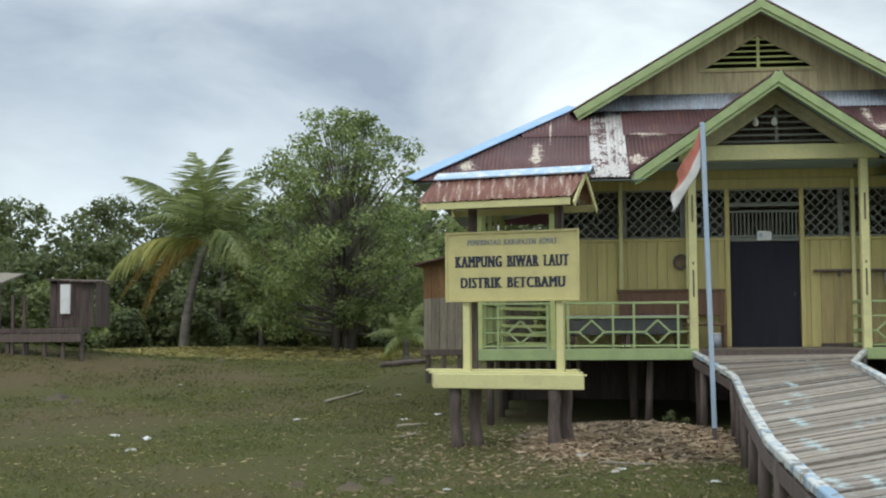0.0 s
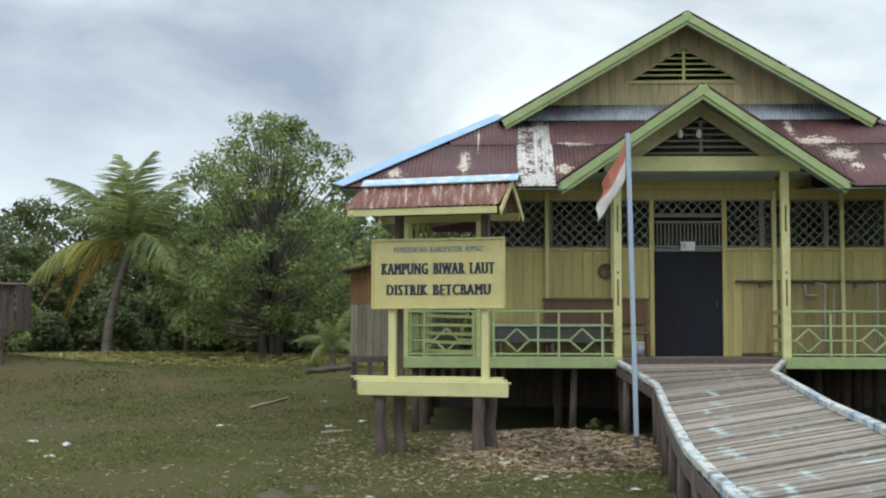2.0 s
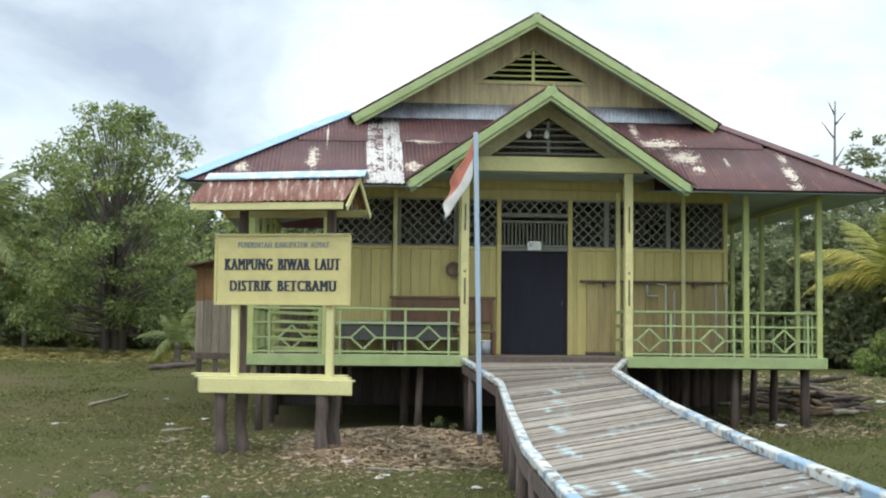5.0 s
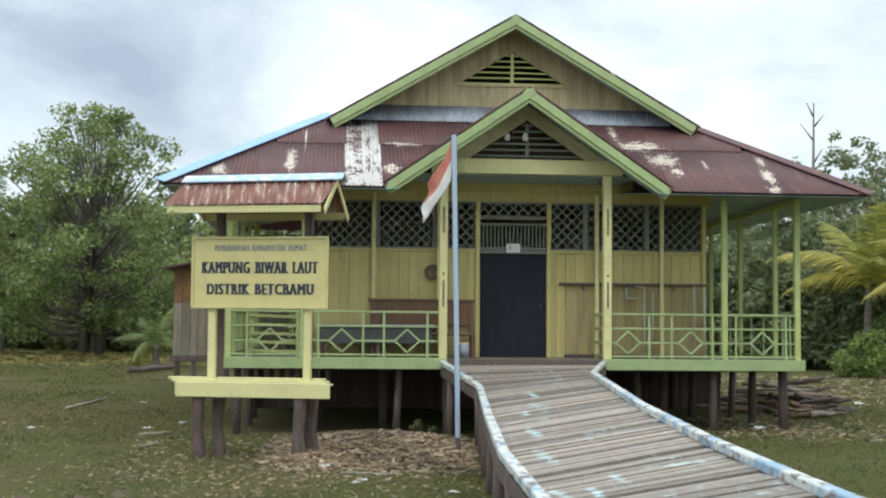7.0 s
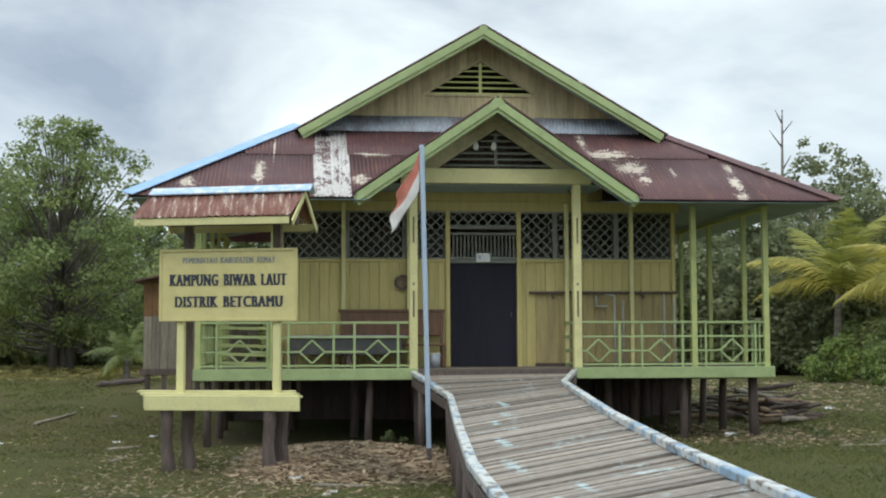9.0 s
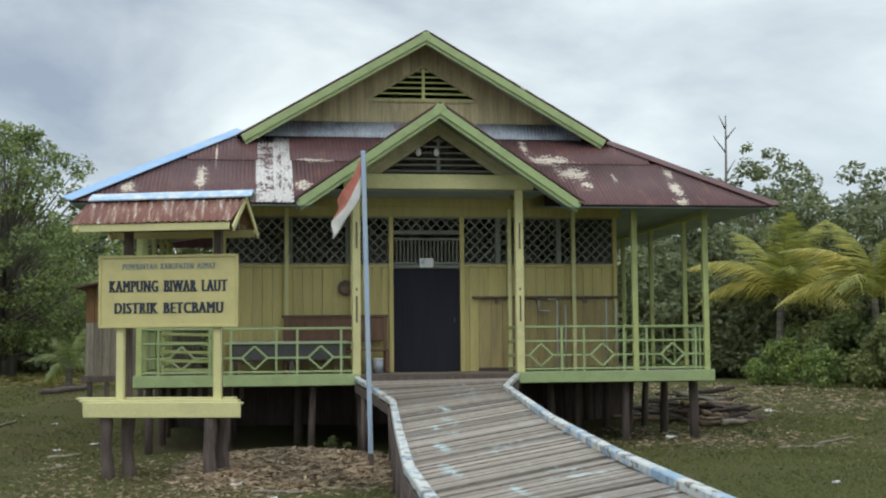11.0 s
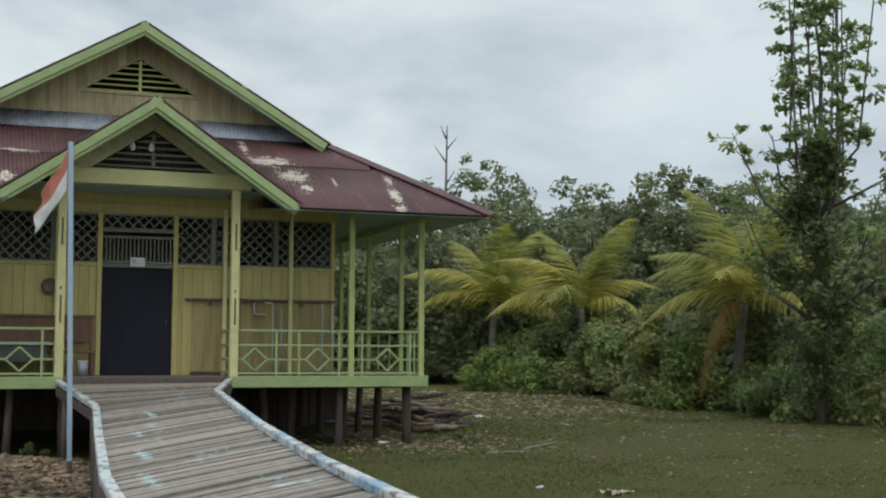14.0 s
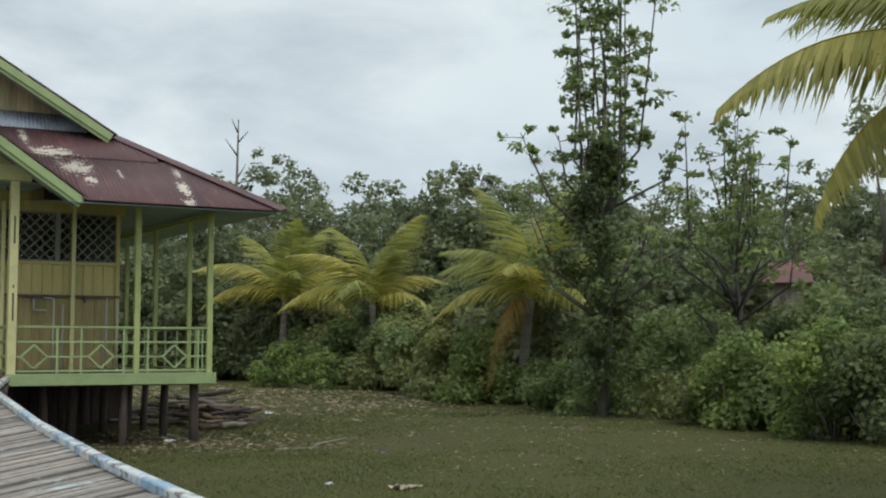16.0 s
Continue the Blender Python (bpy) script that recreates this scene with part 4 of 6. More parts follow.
walkway = thing("boardwalk", (0, -8, 0.3), "tilted grey plank boardwalk with blue and white flaking kerbs", "boardwalk")
rng = random.Random(11)
total = sum((Vector(b) - Vector(a)).length for a, b in zip(LEFT, LEFT[1:]))
s, k = 0.0, 0
N = 176
cuts = np.cumsum([0] + [rng.uniform(0.7, 1.35) for _ in range(N)])
cuts = cuts / cuts[-1]
for k in range(N):
    l0, l1 = along(LEFT, cuts[k]), along(LEFT, cuts[k + 1])
    skew = [0.019 * math.sin(math.pi * min(1, cuts[j] * 1.9)) for j in (k, k + 1)]
    r0, r1 = along(RIGHT, max(0, cuts[k] - skew[0])), along(RIGHT, max(0.002, cuts[k + 1] - skew[1]))
    dz = rng.uniform(-0.014, 0.014)
    gap = rng.uniform(0.06, 0.22) * (1.5 if k % 5 == 0 else 0.8)
    ex, ey = rng.uniform(-0.02, 0.05), rng.uniform(-0.02, 0.05)
    ac = (r0 - l0).normalized()
    a, b = l0.lerp(l1, gap) - ac * ex, l0.lerp(l1, 1 - gap * 0.5) - ac * ex
    d, c = r0.lerp(r1, gap) + ac * ey, r0.lerp(r1, 1 - gap * rng.uniform(0.2, 1.2)) + ac * ey
    tilt = rng.uniform(-0.004, 0.004)
    mid = (a + b + c + d) / 4
    xax = ((d + c) / 2 - (a + b) / 2).normalized()
    zax = xax.cross(((b + c) / 2 - (a + d) / 2)).normalized()
    zax = -zax if zax.z < 0 else zax
    yax = zax.cross(xax)
    m = Matrix((xax, yax, zax)).transposed().to_4x4()
    m.translation = mid + Vector((0, 0, dz))
    inv = m.inverted()
    top4 = [inv @ p for p in (a, b, c, d)]
    V = [(p.x, p.y, 0.0) for p in top4] + [(p.x, p.y, -0.035) for p in top4]
    me = mesh_from("plank", V, [(0, 1, 2, 3), (7, 6, 5, 4), (0, 4, 5, 1), (1, 5, 6, 2), (2, 6, 7, 3), (3, 7, 4, 0)], M_PLANK)
    under("plank", me, M_PLANK, walkway, m)
for pts in (LEFT, RIGHT):
    for a, b in zip(pts, pts[1:]):
        a, b = Vector(a), Vector(b)
        e = (b - a).normalized() * 0.03
        bar("kerb", walkway, M_KERB, a - e + Vector((0, 0, 0.035)), b + e + Vector((0, 0, 0.035)), 0.11, 0.085, 0.012, "", (0, 0, 1))
        bar("bearer", walkway, M_DARKWOOD, a + Vector((0, 0, -0.13)), b + Vector((0, 0, -0.13)), 0.09, 0.16, 0.008, "", (0, 0, 1))
for k in range(17):
    q = 0.015 + k * 0.06
    for pts in (LEFT, RIGHT):
        p = along(pts, q)
        g = ground_z(p.x, p.y)
        me = tubes_mesh("walk_post", [([(p.x, p.y, g - 0.2), (p.x + rng.uniform(-0.02, 0.02), p.y, p.z - 0.05)], [0.075, 0.065])], M_DARKWOOD, 7, 0.08, k)
        under("walk_post", me, M_DARKWOOD, walkway, Matrix())

# ---- signboard and its little roof ----
SY = -4.42
sign = thing("signboard", (-4.58, SY, -0.2), "yellow village signboard on posts set in a cream plank bench", "sign")
board = box("board", sign, M_BOARD, -5.60, -3.525, SY, SY + 0.03, 1.835, 2.895, 0.004, "yellow board with dark blue lettering")
for a in ((-5.61, -3.515, 2.875, 2.915), (-5.61, -3.515, 1.815, 1.855)):
    box("frame_strip", board, M_BOARD, a[0], a[1], SY - 0.02, SY + 0.01, a[2], a[3], 0.004)
for a in ((-5.615, -5.575), (-3.55, -3.51)):
    box("frame_strip", board, M_BOARD, a[0], a[1], SY - 0.018, SY + 0.012, 1.855, 2.875, 0.004)


def lettering(text, x, z, width, height, material, bold):
    cu = bpy.data.curves.new("lettering", "FONT")
    cu.body, cu.align_x, cu.align_y, cu.size, cu.extrude = text, "LEFT", "BOTTOM_BASELINE", 1.0, 0.004
    cu.space_word, cu.space_character, cu.resolution_u = 1.6, 1.2, 3
    tmp = bpy.data.objects.new("lettering_source", cu)
    scene.collection.objects.link(tmp)
    bpy.context.view_layer.update()
    me = bpy.data.meshes.new_from_object(tmp.evaluated_get(bpy.context.evaluated_depsgraph_get()))
    bpy.data.objects.remove(tmp)
    co = np.array([v.co[:] for v in me.vertices])
    lo, hi = co.min(0), co.max(0)
    kx, kz = width / (hi[0] - lo[0]), height / (hi[1] - lo[1])
    for v in me.vertices:
        v.co = ((v.co.x - lo[0]) * kx + x, SY - 0.004 - 0.6 * v.co.z, (v.co.y - lo[1]) * kz + z)
    # every letter is a part of its own, its strokes thickened sideways
    group = list(range(len(me.vertices)))

    def root(i):
        while group[i] != i:
            group[i] = group[group[i]]
            i = group[i]
        return i

    for p in me.polygons:
        first = root(p.vertices[0])
        for i in p.vertices[1:]:
            group[root(i)] = first
    heights = [round(v.co.z, 3) for v in me.vertices]
    base_z = max(set(heights), key=lambda h: heights.count(h) * (h < z + 0.2 * height))
    cap_z = max(set(heights), key=lambda h: heights.count(h) * (h > z + 0.8 * height))
    letters = {}
    for p in me.polygons:
        letters.setdefault(root(p.vertices[0]), []).append(tuple(p.vertices))
    for faces in letters.values():
        ids = sorted({i for f in faces for i in f})
        at = {i: k for k, i in enumerate(ids)}
        V, F = [], []
        for dx, lift in ((-bold, 0.0), (0.0, 0.0008), (bold, 0.0015)):
            k = len(V)
            V += [(me.vertices[i].co.x + dx, me.vertices[i].co.y - lift, me.vertices[i].co.z) for i in ids]
            F += [tuple(at[i] + k for i in f) for f in faces]
        # slab serifs at the feet and heads of upright strokes
        for level, rise in ((base_z, 1), (cap_z, -1)):
            flat = sorted({round(me.vertices[i].co.x, 4) for i in ids if abs(me.vertices[i].co.z - level) < 0.0015})
            while len(flat) > 1:
                a, b = flat[0], flat[1]
                flat = flat[2:]
                if b - a > 0.24 * height:
                    continue
                k, out, t = len(V), 0.055 * height + bold, 0.10 * height
                V += [(a - out, SY - 0.0075, level), (b + out, SY - 0.0075, level), (b + out, SY - 0.0075, level + rise * t), (a - out, SY - 0.0075, level + rise * t)]
                F.append((k, k + 1, k + 2, k + 3))
        under("letter", mesh_from("letter", V, F, material), material, board, Matrix())


lettering("PEMERINTAH KABUPATEN ASMAT", -5.25, 2.70, 1.40, 0.085, M_INKPALE, 0.003)
lettering("KAMPUNG BIWAR LAUT", -5.44, 2.355, 1.76, 0.175, M_INK, 0.011)
lettering("DISTRIK BETCBAMU", -5.36, 2.03, 1.62, 0.165, M_INK, 0.011)
for x in (-5.30, -3.835):
    box("sign_post", sign, M_CREAM, x - 0.055, x + 0.055, SY + 0.035, SY + 0.135, 0.66, 2.8, 0.008)
for k in range(3):
    y0 = SY - 0.22 + k * 0.19
    box("bench_plank", sign, M_CREAM, -5.77 - 0.12 * k, -3.41 - 0.10 * k, y0, y0 + 0.186, 0.665 + 0.03 * k, 0.70 + 0.03 * k, 0.008)
box("bench_apron", sign, M_CREAM, -5.74, -3.41, SY - 0.24, SY - 0.20, 0.475, 0.70, 0.008)
box("bench_apron", sign, M_CREAM, -5.98, -3.72, SY + 0.34, SY + 0.38, 0.475, 0.662, 0.008)
for x, y in ((-5.44, SY - 0.1), (-3.90, SY - 0.12), (-5.22, SY + 0.2), (-3.80, SY + 0.22)):
    me = tubes_mesh("bench_leg", [([(x + 0.05, y, ground_z(x, y) - 0.25), (x + 0.02, y, -0.3), (x - 0.015, y, 0.0), (x + 0.01, y, 0.3), (x, y, 0.66)], [0.125, 0.10, 0.085, 0.09, 0.105])], M_DARKWOOD, 9, 0.2, int(abs(x) * 100))
    under("bench_leg", me, M_DARKWOOD, sign, Matrix(), "rough dark timber leg")

RY = -4.05
shelter = thing("notice_shelter", (-4.55, RY, -0.2), "small rust-streaked tin roof on dark posts above the signboard", "roof shelter")
for x in (-5.20, -3.82):
    box("shelter_post", shelter, M_DARKWOOD, x - 0.06, x + 0.06, RY - 0.05, RY + 0.06, ground_z(x, RY) - 0.2, 3.72, 0.01)
box("cross_beam", shelter, M_DARKWOOD, -5.5, -3.5, RY - 0.04, RY + 0.04, 3.30, 3.42, 0.01)
R_Z, E_Z, E_F, E_B = 3.86, 3.38, RY - 0.72, RY + 0.72
for s, ye in ((1, E_F), (-1, E_B)):
    sheet("tin_sheet", -5.76, -4.62, lambda q: 0.0, lambda q: 1.0, lambda q, v: (q - 0.07 * (1 - v), ye + (RY - ye) * v, E_Z + (R_Z - E_Z) * v), M_RUSTSIGN, shelter, 0.1, 0.013)
    sheet("tin_sheet", -4.66, -3.36, lambda q: 0.0, lambda q: 1.0, lambda q, v: (q - 0.07 * (1 - v), ye + (RY - ye) * v, E_Z + (R_Z - E_Z) * v), M_RUSTSIGN, shelter, 0.1, 0.013, 0.01)
    box("fascia", shelter, M_CREAM, -5.80, -3.46, ye - 0.0 if s < 0 else ye + 0.02, ye + 0.03 if s < 0 else ye + 0.05, E_Z - 0.125, E_Z - 0.012, 0.006)
    for x in (-5.72, -3.40):
        bar("barge_board", shelter, M_CREAM, (x, ye, E_Z - 0.12), (x, RY, R_Z - 0.06), 0.10, 0.025, 0.006, "", (1, 0, 0))
for s in (-1, 1):
    bar("ridge_cap", shelter, M_CAP, (-5.78, RY + s * 0.09, R_Z - 0.02), (-3.28, RY + s * 0.09, R_Z + 0.0), 0.03, 0.22, 0.006, "pale blue ridge flashing", (0, s, -0.62))

for ob, turn in ((sign, -15), (shelter, -15)):
    ob.matrix_basis = Matrix.Translation(ob.location) @ pose(0, 0, 0, 0, 0, turn) @ Matrix.Diagonal((1.035, 1, 1, 1))

# ---- flagpole and flag ----
FP0, FP1 = Vector((-1.475, -4.25, -0.60)), Vector((-1.585, -4.25, 4.57))
flagpole = thing("flagpole", (-1.475, -4.25, -0.22), "slim pale blue square flagpole with a bare dark foot", "flagpole")
bar("pole", flagpole, M_POLE, FP0.lerp(FP1, 0.085), FP1, 0.074, 0.074, 0.012)
bar("foot", flagpole, M_DARKWOOD, FP0, FP0.lerp(FP1, 0.09), 0.075, 0.075, 0.012, "dark rotten pole foot")


def flag():
    nu, nv = 26, 14
    V, F = [], []
    for j in range(nv + 1):
        for i in range(nu + 1):
            a, b = i / nu, j / nv
            # a: away from the pole, b: down the hoist; the cloth hangs limp
            x = -a * (0.36 + 0.12 * b) - 0.02
            z = -b * 0.62 - 0.72 * a**0.8
            y = 0.07 * math.sin(7.5 * a + 2.1 * b) * (0.2 + a) - 0.04 * a
            x += 0.035 * math.sin(9 * b + 6 * a) * a
            V.append((x, y, z))
    w = nu + 1
    F = [(j * w + i, j * w + i + 1, (j + 1) * w + i + 1, (j + 1) * w + i) for j in range(nv) for i in range(nu)]
    me = mesh_from("flag", V, F, M_RED, True)
    me.materials.append(M_CLOTH)
    for p in me.polygons:
        p.material_index = 1 if p.index // nu >= nv / 2 else 0
    ob = new("flag", me)
    ob.location = (-1.60, -4.25, 4.50)
    so = ob.modifiers.new("thickness", "SOLIDIFY")
    so.thickness = 0.004
    tagged(ob, "limp red and white cloth flag hanging from the pole", "flag")


flag()

# ---- things on the verandah ----
bench = thing("wooden_bench", (-1.7, 1.0, FLOOR), "brown varnished wooden bench with a tall plank back against the wall", "bench")
box("backrest", bench, M_BROWN, -2.70, -0.68, 1.14, 1.18, 1.60, 2.08, 0.01)
box("top_rail", bench, M_BROWN, -2.74, -0.64, 1.12, 1.20, 2.06, 2.12, 0.01)
box("seat", bench, M_BROWN, -2.70, -0.68, 0.72, 1.16, 1.40, 1.45, 0.01)
for x in (-2.70, -0.74):
    box("leg", bench, M_BROWN, x, x + 0.07, 1.12, 1.19, FLOOR, 2.07, 0.008)
    box("leg", bench, M_BROWN, x, x + 0.07, 0.73, 0.80, FLOOR, 1.40, 0.008)
crate = thing("paint_tin", (-0.88, 0.6, FLOOR), "pale grey tin standing on the verandah floor", "tin")
me = tubes_mesh("body", [([(-0.9, 0.55, FLOOR), (-0.9, 0.55, FLOOR + 0.26)], [0.1, 0.1])], M_ZINC, 14)
under("body", me, M_ZINC, crate, Matrix())
me = tubes_mesh("lid", [([(-0.9, 0.55, FLOOR + 0.26), (-0.9, 0.55, FLOOR + 0.285)], [0.106, 0.106])], M_WHITE, 14)
under("lid", me, M_WHITE, crate, Matrix())
chest = thing("long_chest", (-2.6, 0.9, FLOOR), "long low chest with dark grey sides on short legs", "chest")
M_CHEST = surface("dark_grey_chest_paint", (0.075, 0.08, 0.08), (0.11, 0.105, 0.095), 0.7, 20, 3)
box("chest_body", chest, M_CHEST, -3.72, -1.52, 0.62, 1.06, 1.24, 1.56, 0.01)
box("lid", chest, M_ZINC, -3.76, -1.48, 0.58, 1.09, 1.56, 1.61, 0.01, "dull grey lid")
for x in (-3.66, -2.6, -1.64):
    box("foot", chest, M_DARKWOOD, x, x + 0.08, 0.64, 1.02, FLOOR, 1.24, 0.006)
gate = thing("slatted_gate", (-4.6, 1.0, FLOOR), "pale green slatted gate leaning on the verandah", "gate")
for k in range(5):
    z = FLOOR + 0.08 + k * 0.17
    bar("slat", gate, M_POST, (-5.05, 0.95 + 0.02 * k, z + 0.03), (-4.02, 0.95 + 0.02 * k, z), 0.06, 0.02, 0.004)
for x in (-5.0, -4.08):
    bar("batten", gate, M_POST, (x, 0.97, FLOOR), (x, 1.12, 1.86), 0.05, 0.025, 0.004)
clock = thing("wall_clock", (-1.47, 1.3, 2.66), "round wall clock with a dark rim on the yellow boards", "clock")


def hoop(name, c, r0, r1, y0, y1, material, parent, n=28):
    V, F = [], []
    for i in range(n):
        t = 2 * math.pi * i / n
        for r, y in ((r0, y0), (r1, y0), (r1, y1), (r0, y1)):
            V.append((c[0] + r * math.cos(t), y, c[1] + r * math.sin(t)))
    for i in range(n):
        a, b = 4 * i, 4 * ((i + 1) % n)
        for k in range(4):
            F.append((a + k, a + (k + 1) % 4, b + (k + 1) % 4, b + k))
    return under(name, mesh_from(name, V, F, material), material, parent, Matrix())


hoop("rim", (-1.47, 2.66), 0.105, 0.155, 1.26, 1.335, M_DARKWOOD, clock)
hoop("dial", (-1.47, 2.66), 0.0, 0.105, 1.30, 1.33, M_HUSK, clock)
box("clock_pointer", clock, M_DARKWOOD, -1.476, -1.464, 1.290, 1.296, 2.66, 2.73, 0.002)
notice = thing("notice_plate", (0.14, 1.25, 3.16), "small white paper notice over the door", "notice")
box("plate", notice, M_WHITE, 0.01, 0.29, 1.285, 1.30, 3.07, 3.25, 0.004)
box("mark", notice, M_POLE, 0.05, 0.11, 1.281, 1.287, 3.13, 3.21, 0.002)
shelf = thing("wall_bar", (2.7, 1.25, 2.46), "brown wooden bar fixed across the yellow wall boards", "wooden bar")
box("rail", shelf, M_DARKWOOD, 1.08, 4.10, 1.23, 1.34, 2.44, 2.485, 0.008)
for x in (1.55, 2.4, 3.4):
    box("bracket", shelf, M_DECK, x, x + 0.05, 1.25, 1.34, 2.34, 2.44, 0.006)
M_HATCH = surface("dull_ochre_board", (0.36, 0.285, 0.125), (0.25, 0.20, 0.10), 0.75, 20, 2.2, 0.4, 0.7, VERT, 0.2, 0.16)
hatch = thing("boarded_hatch", (2.6, 1.32, FLOOR), "dull ochre boards closing a hatch under the wooden bar", "hatch")
x = 1.22
while x < 4.0:
    box("hatch_board", hatch, M_HATCH, x, min(x + 0.24, 4.02) - 0.006, WALL_Y - 0.026, WALL_Y - 0.007, FLOOR + 0.07, 2.43, 0.004)
    x += 0.24
box("foot_batten", hatch, M_DARKWOOD, 1.20, 4.03, WALL_Y - 0.045, WALL_Y - 0.007, FLOOR + 0.005, FLOOR + 0.065, 0.006)
PIPES = [[(2.80, 1.2, FLOOR), (2.80, 1.2, 2.40), (2.62, 1.2, 2.42)], [(2.42, 1.21, 2.40), (2.42, 1.21, 2.18), (2.66, 1.21, 2.18)], [(2.98, 1.22, FLOOR), (2.98, 1.22, 2.30)], [(3.82, 1.2, FLOOR), (3.82, 1.2, 2.44)], [(4.04, 1.24, FLOOR), (4.04, 1.24, 2.36)]]
for run in PIPES:
    pipe = thing("water_pipe", run[0], "thin pale plastic water pipe on the wall", "pipe", "pipes on the wall")
    for p, q in zip(run, run[1:]):
        under("pipe", tubes_mesh("pipe", [([p, q], [0.019, 0.019])], M_PIPE, 8), M_PIPE, pipe, Matrix())

# ---- trees and bushes ----


def arc(p, q, sag, n=6):
    p, q = Vector(p), Vector(q)
    return [p.lerp(q, i / n) + Vector((0, 0, sag * math.sin(math.pi * i / n))) for i in range(n + 1)]


def broad_tree(name, at, height, spread, low, label, seed, leaf, material, clumps, per, stems=3, group=""):
    """A trunk with limbs out to every clump of an uneven crown."""
    rng = random.Random(seed)
    base = Vector((at[0], at[1], ground_z(*at)))
    tree = thing(name, base, label, "tree", group)
    runs, cs, rs, ns = [], [], [], []
    fork = base + Vector((0, 0, height * 0.30))
    for s in range(stems):
        o = Vector((rng.uniform(-0.35, 0.35), rng.uniform(-0.3, 0.3), 0)) * (stems > 1)
        runs.append(([base + o + Vector((0, 0, -0.3)), base + o * 1.2 + Vector((0, 0, height * 0.16)), fork + o * 1.6, base + o * 2 + Vector((0, 0, height * 0.8))], [0.022 * height, 0.018 * height, 0.013 * height, 0.004 * height]))
    for k in range(clumps):
        f = (k + 0.5) / clumps
        z = low + (height - low) * f
        env = (1 - 0.78 * max(0, (f - 0.5) / 0.5) ** 1.25) * min(1, 0.75 + f)
        ang = k * 2.39996 + rng.uniform(-0.5, 0.5)
        r = spread * env * rng.uniform(0.1, 1.0) ** 0.6
        c = base + Vector((r * math.cos(ang), r * math.sin(ang), z + rng.uniform(-0.4, 0.4)))
        cs.append(tuple(c))
        rr = spread * rng.uniform(0.08, 0.23) * (1 - 0.36 * f)
        rs.append(rr)
        ns.append(int(per * (rr / (0.24 * spread)) ** 2))
        start = base + Vector((0, 0, min(z * 0.6, height * 0.75)))
        runs.append((arc(start, c, -0.2 + 0.1 * f, 4), [0.006 * height, 0.005 * height, 0.0035 * height, 0.0025 * height, 0.0015 * height]))
    under("trunk", tubes_mesh("trunk", runs[:stems], M_BARK, 9, 0.08, seed), M_BARK, tree, Matrix())
    under("branchwork", tubes_mesh("branchwork", runs[stems:], M_BARK, 5, 0.05, seed), M_BARK, tree, Matrix())
    under("crown", leaf_mesh("crown", cs, rs, ns, leaf, material, seed, 0.7, 0.3), material, tree, Matrix())
    return tree


def frond_mesh(name, length, droop, material, seed, leaflets=66, dead=False, blade=0.32):
    """A feathered palm leaf along +x, arching down: a rachis with a row of leaflets on either side."""
    rng = random.Random(seed)
    V, F = [], []
    path = []
    n = 16
    for i in range(n + 1):
        t = i / n
        path.append(Vector((length * t * (1 - 0.22 * droop * t), 0, length * (0.42 * t - droop * 0.85 * t * t))))
    v, f = tube(path, [0.028 * (1 - 0.85 * i / n) for i in range(n + 1)], 4)
    V += [tuple(p) for p in v]
    F += f
    for i in range(leaflets):
        t = 0.10 + 0.9 * i / leaflets
        j = min(int(t * n), n - 1)
        p = path[j].lerp(path[j + 1], t * n - j)
        tan = (path[j + 1] - path[j]).normalized()
        full = length * blade * (math.sin(math.pi * min(1, 0.15 + t * 0.9)) * 0.8 + 0.25)
        for s in (-1, 1):
            ln = full * rng.uniform(0.7, 1.08)
            hang = rng.uniform(0.3, 1.0) + (0.5 if dead else 0)
            d = (tan * rng.uniform(0.45, 0.75) + Vector((0, s, 0)) - Vector((0, 0, hang))).normalized()
            side = tan * 0.020 * length / 3
            mid = p + d * ln * 0.55
            tip = p + d * ln - Vector((0, 0, ln * rng.uniform(0.12, 0.3)))
            k = len(V)
            V += [tuple(p - side), tuple(p + side), tuple(mid + side * 1.1), tuple(tip), tuple(mid - side * 1.1)]
            F.append((k, k + 1, k + 2, k + 4))
            F.append((k + 4, k + 2, k + 3))
    return mesh_from(name, V, F, material)


FRONDS = {
    "up": frond_mesh("frond", 4.2, 0.66, M_FROND, 1),
    "out": frond_mesh("frond", 4.0, 0.92, M_FROND, 2),
    "green": frond_mesh("frond", 3.9, 0.62, M_FRONDGREEN, 5),
    "green_out": frond_mesh("frond", 3.8, 0.95, M_FRONDGREEN, 6),
    "yellow": frond_mesh("frond", 4.0, 0.98, M_FRONDYEL, 3),
    "dry": frond_mesh("frond", 3.2, 1.6, M_FRONDDRY, 4, 46, True),
}


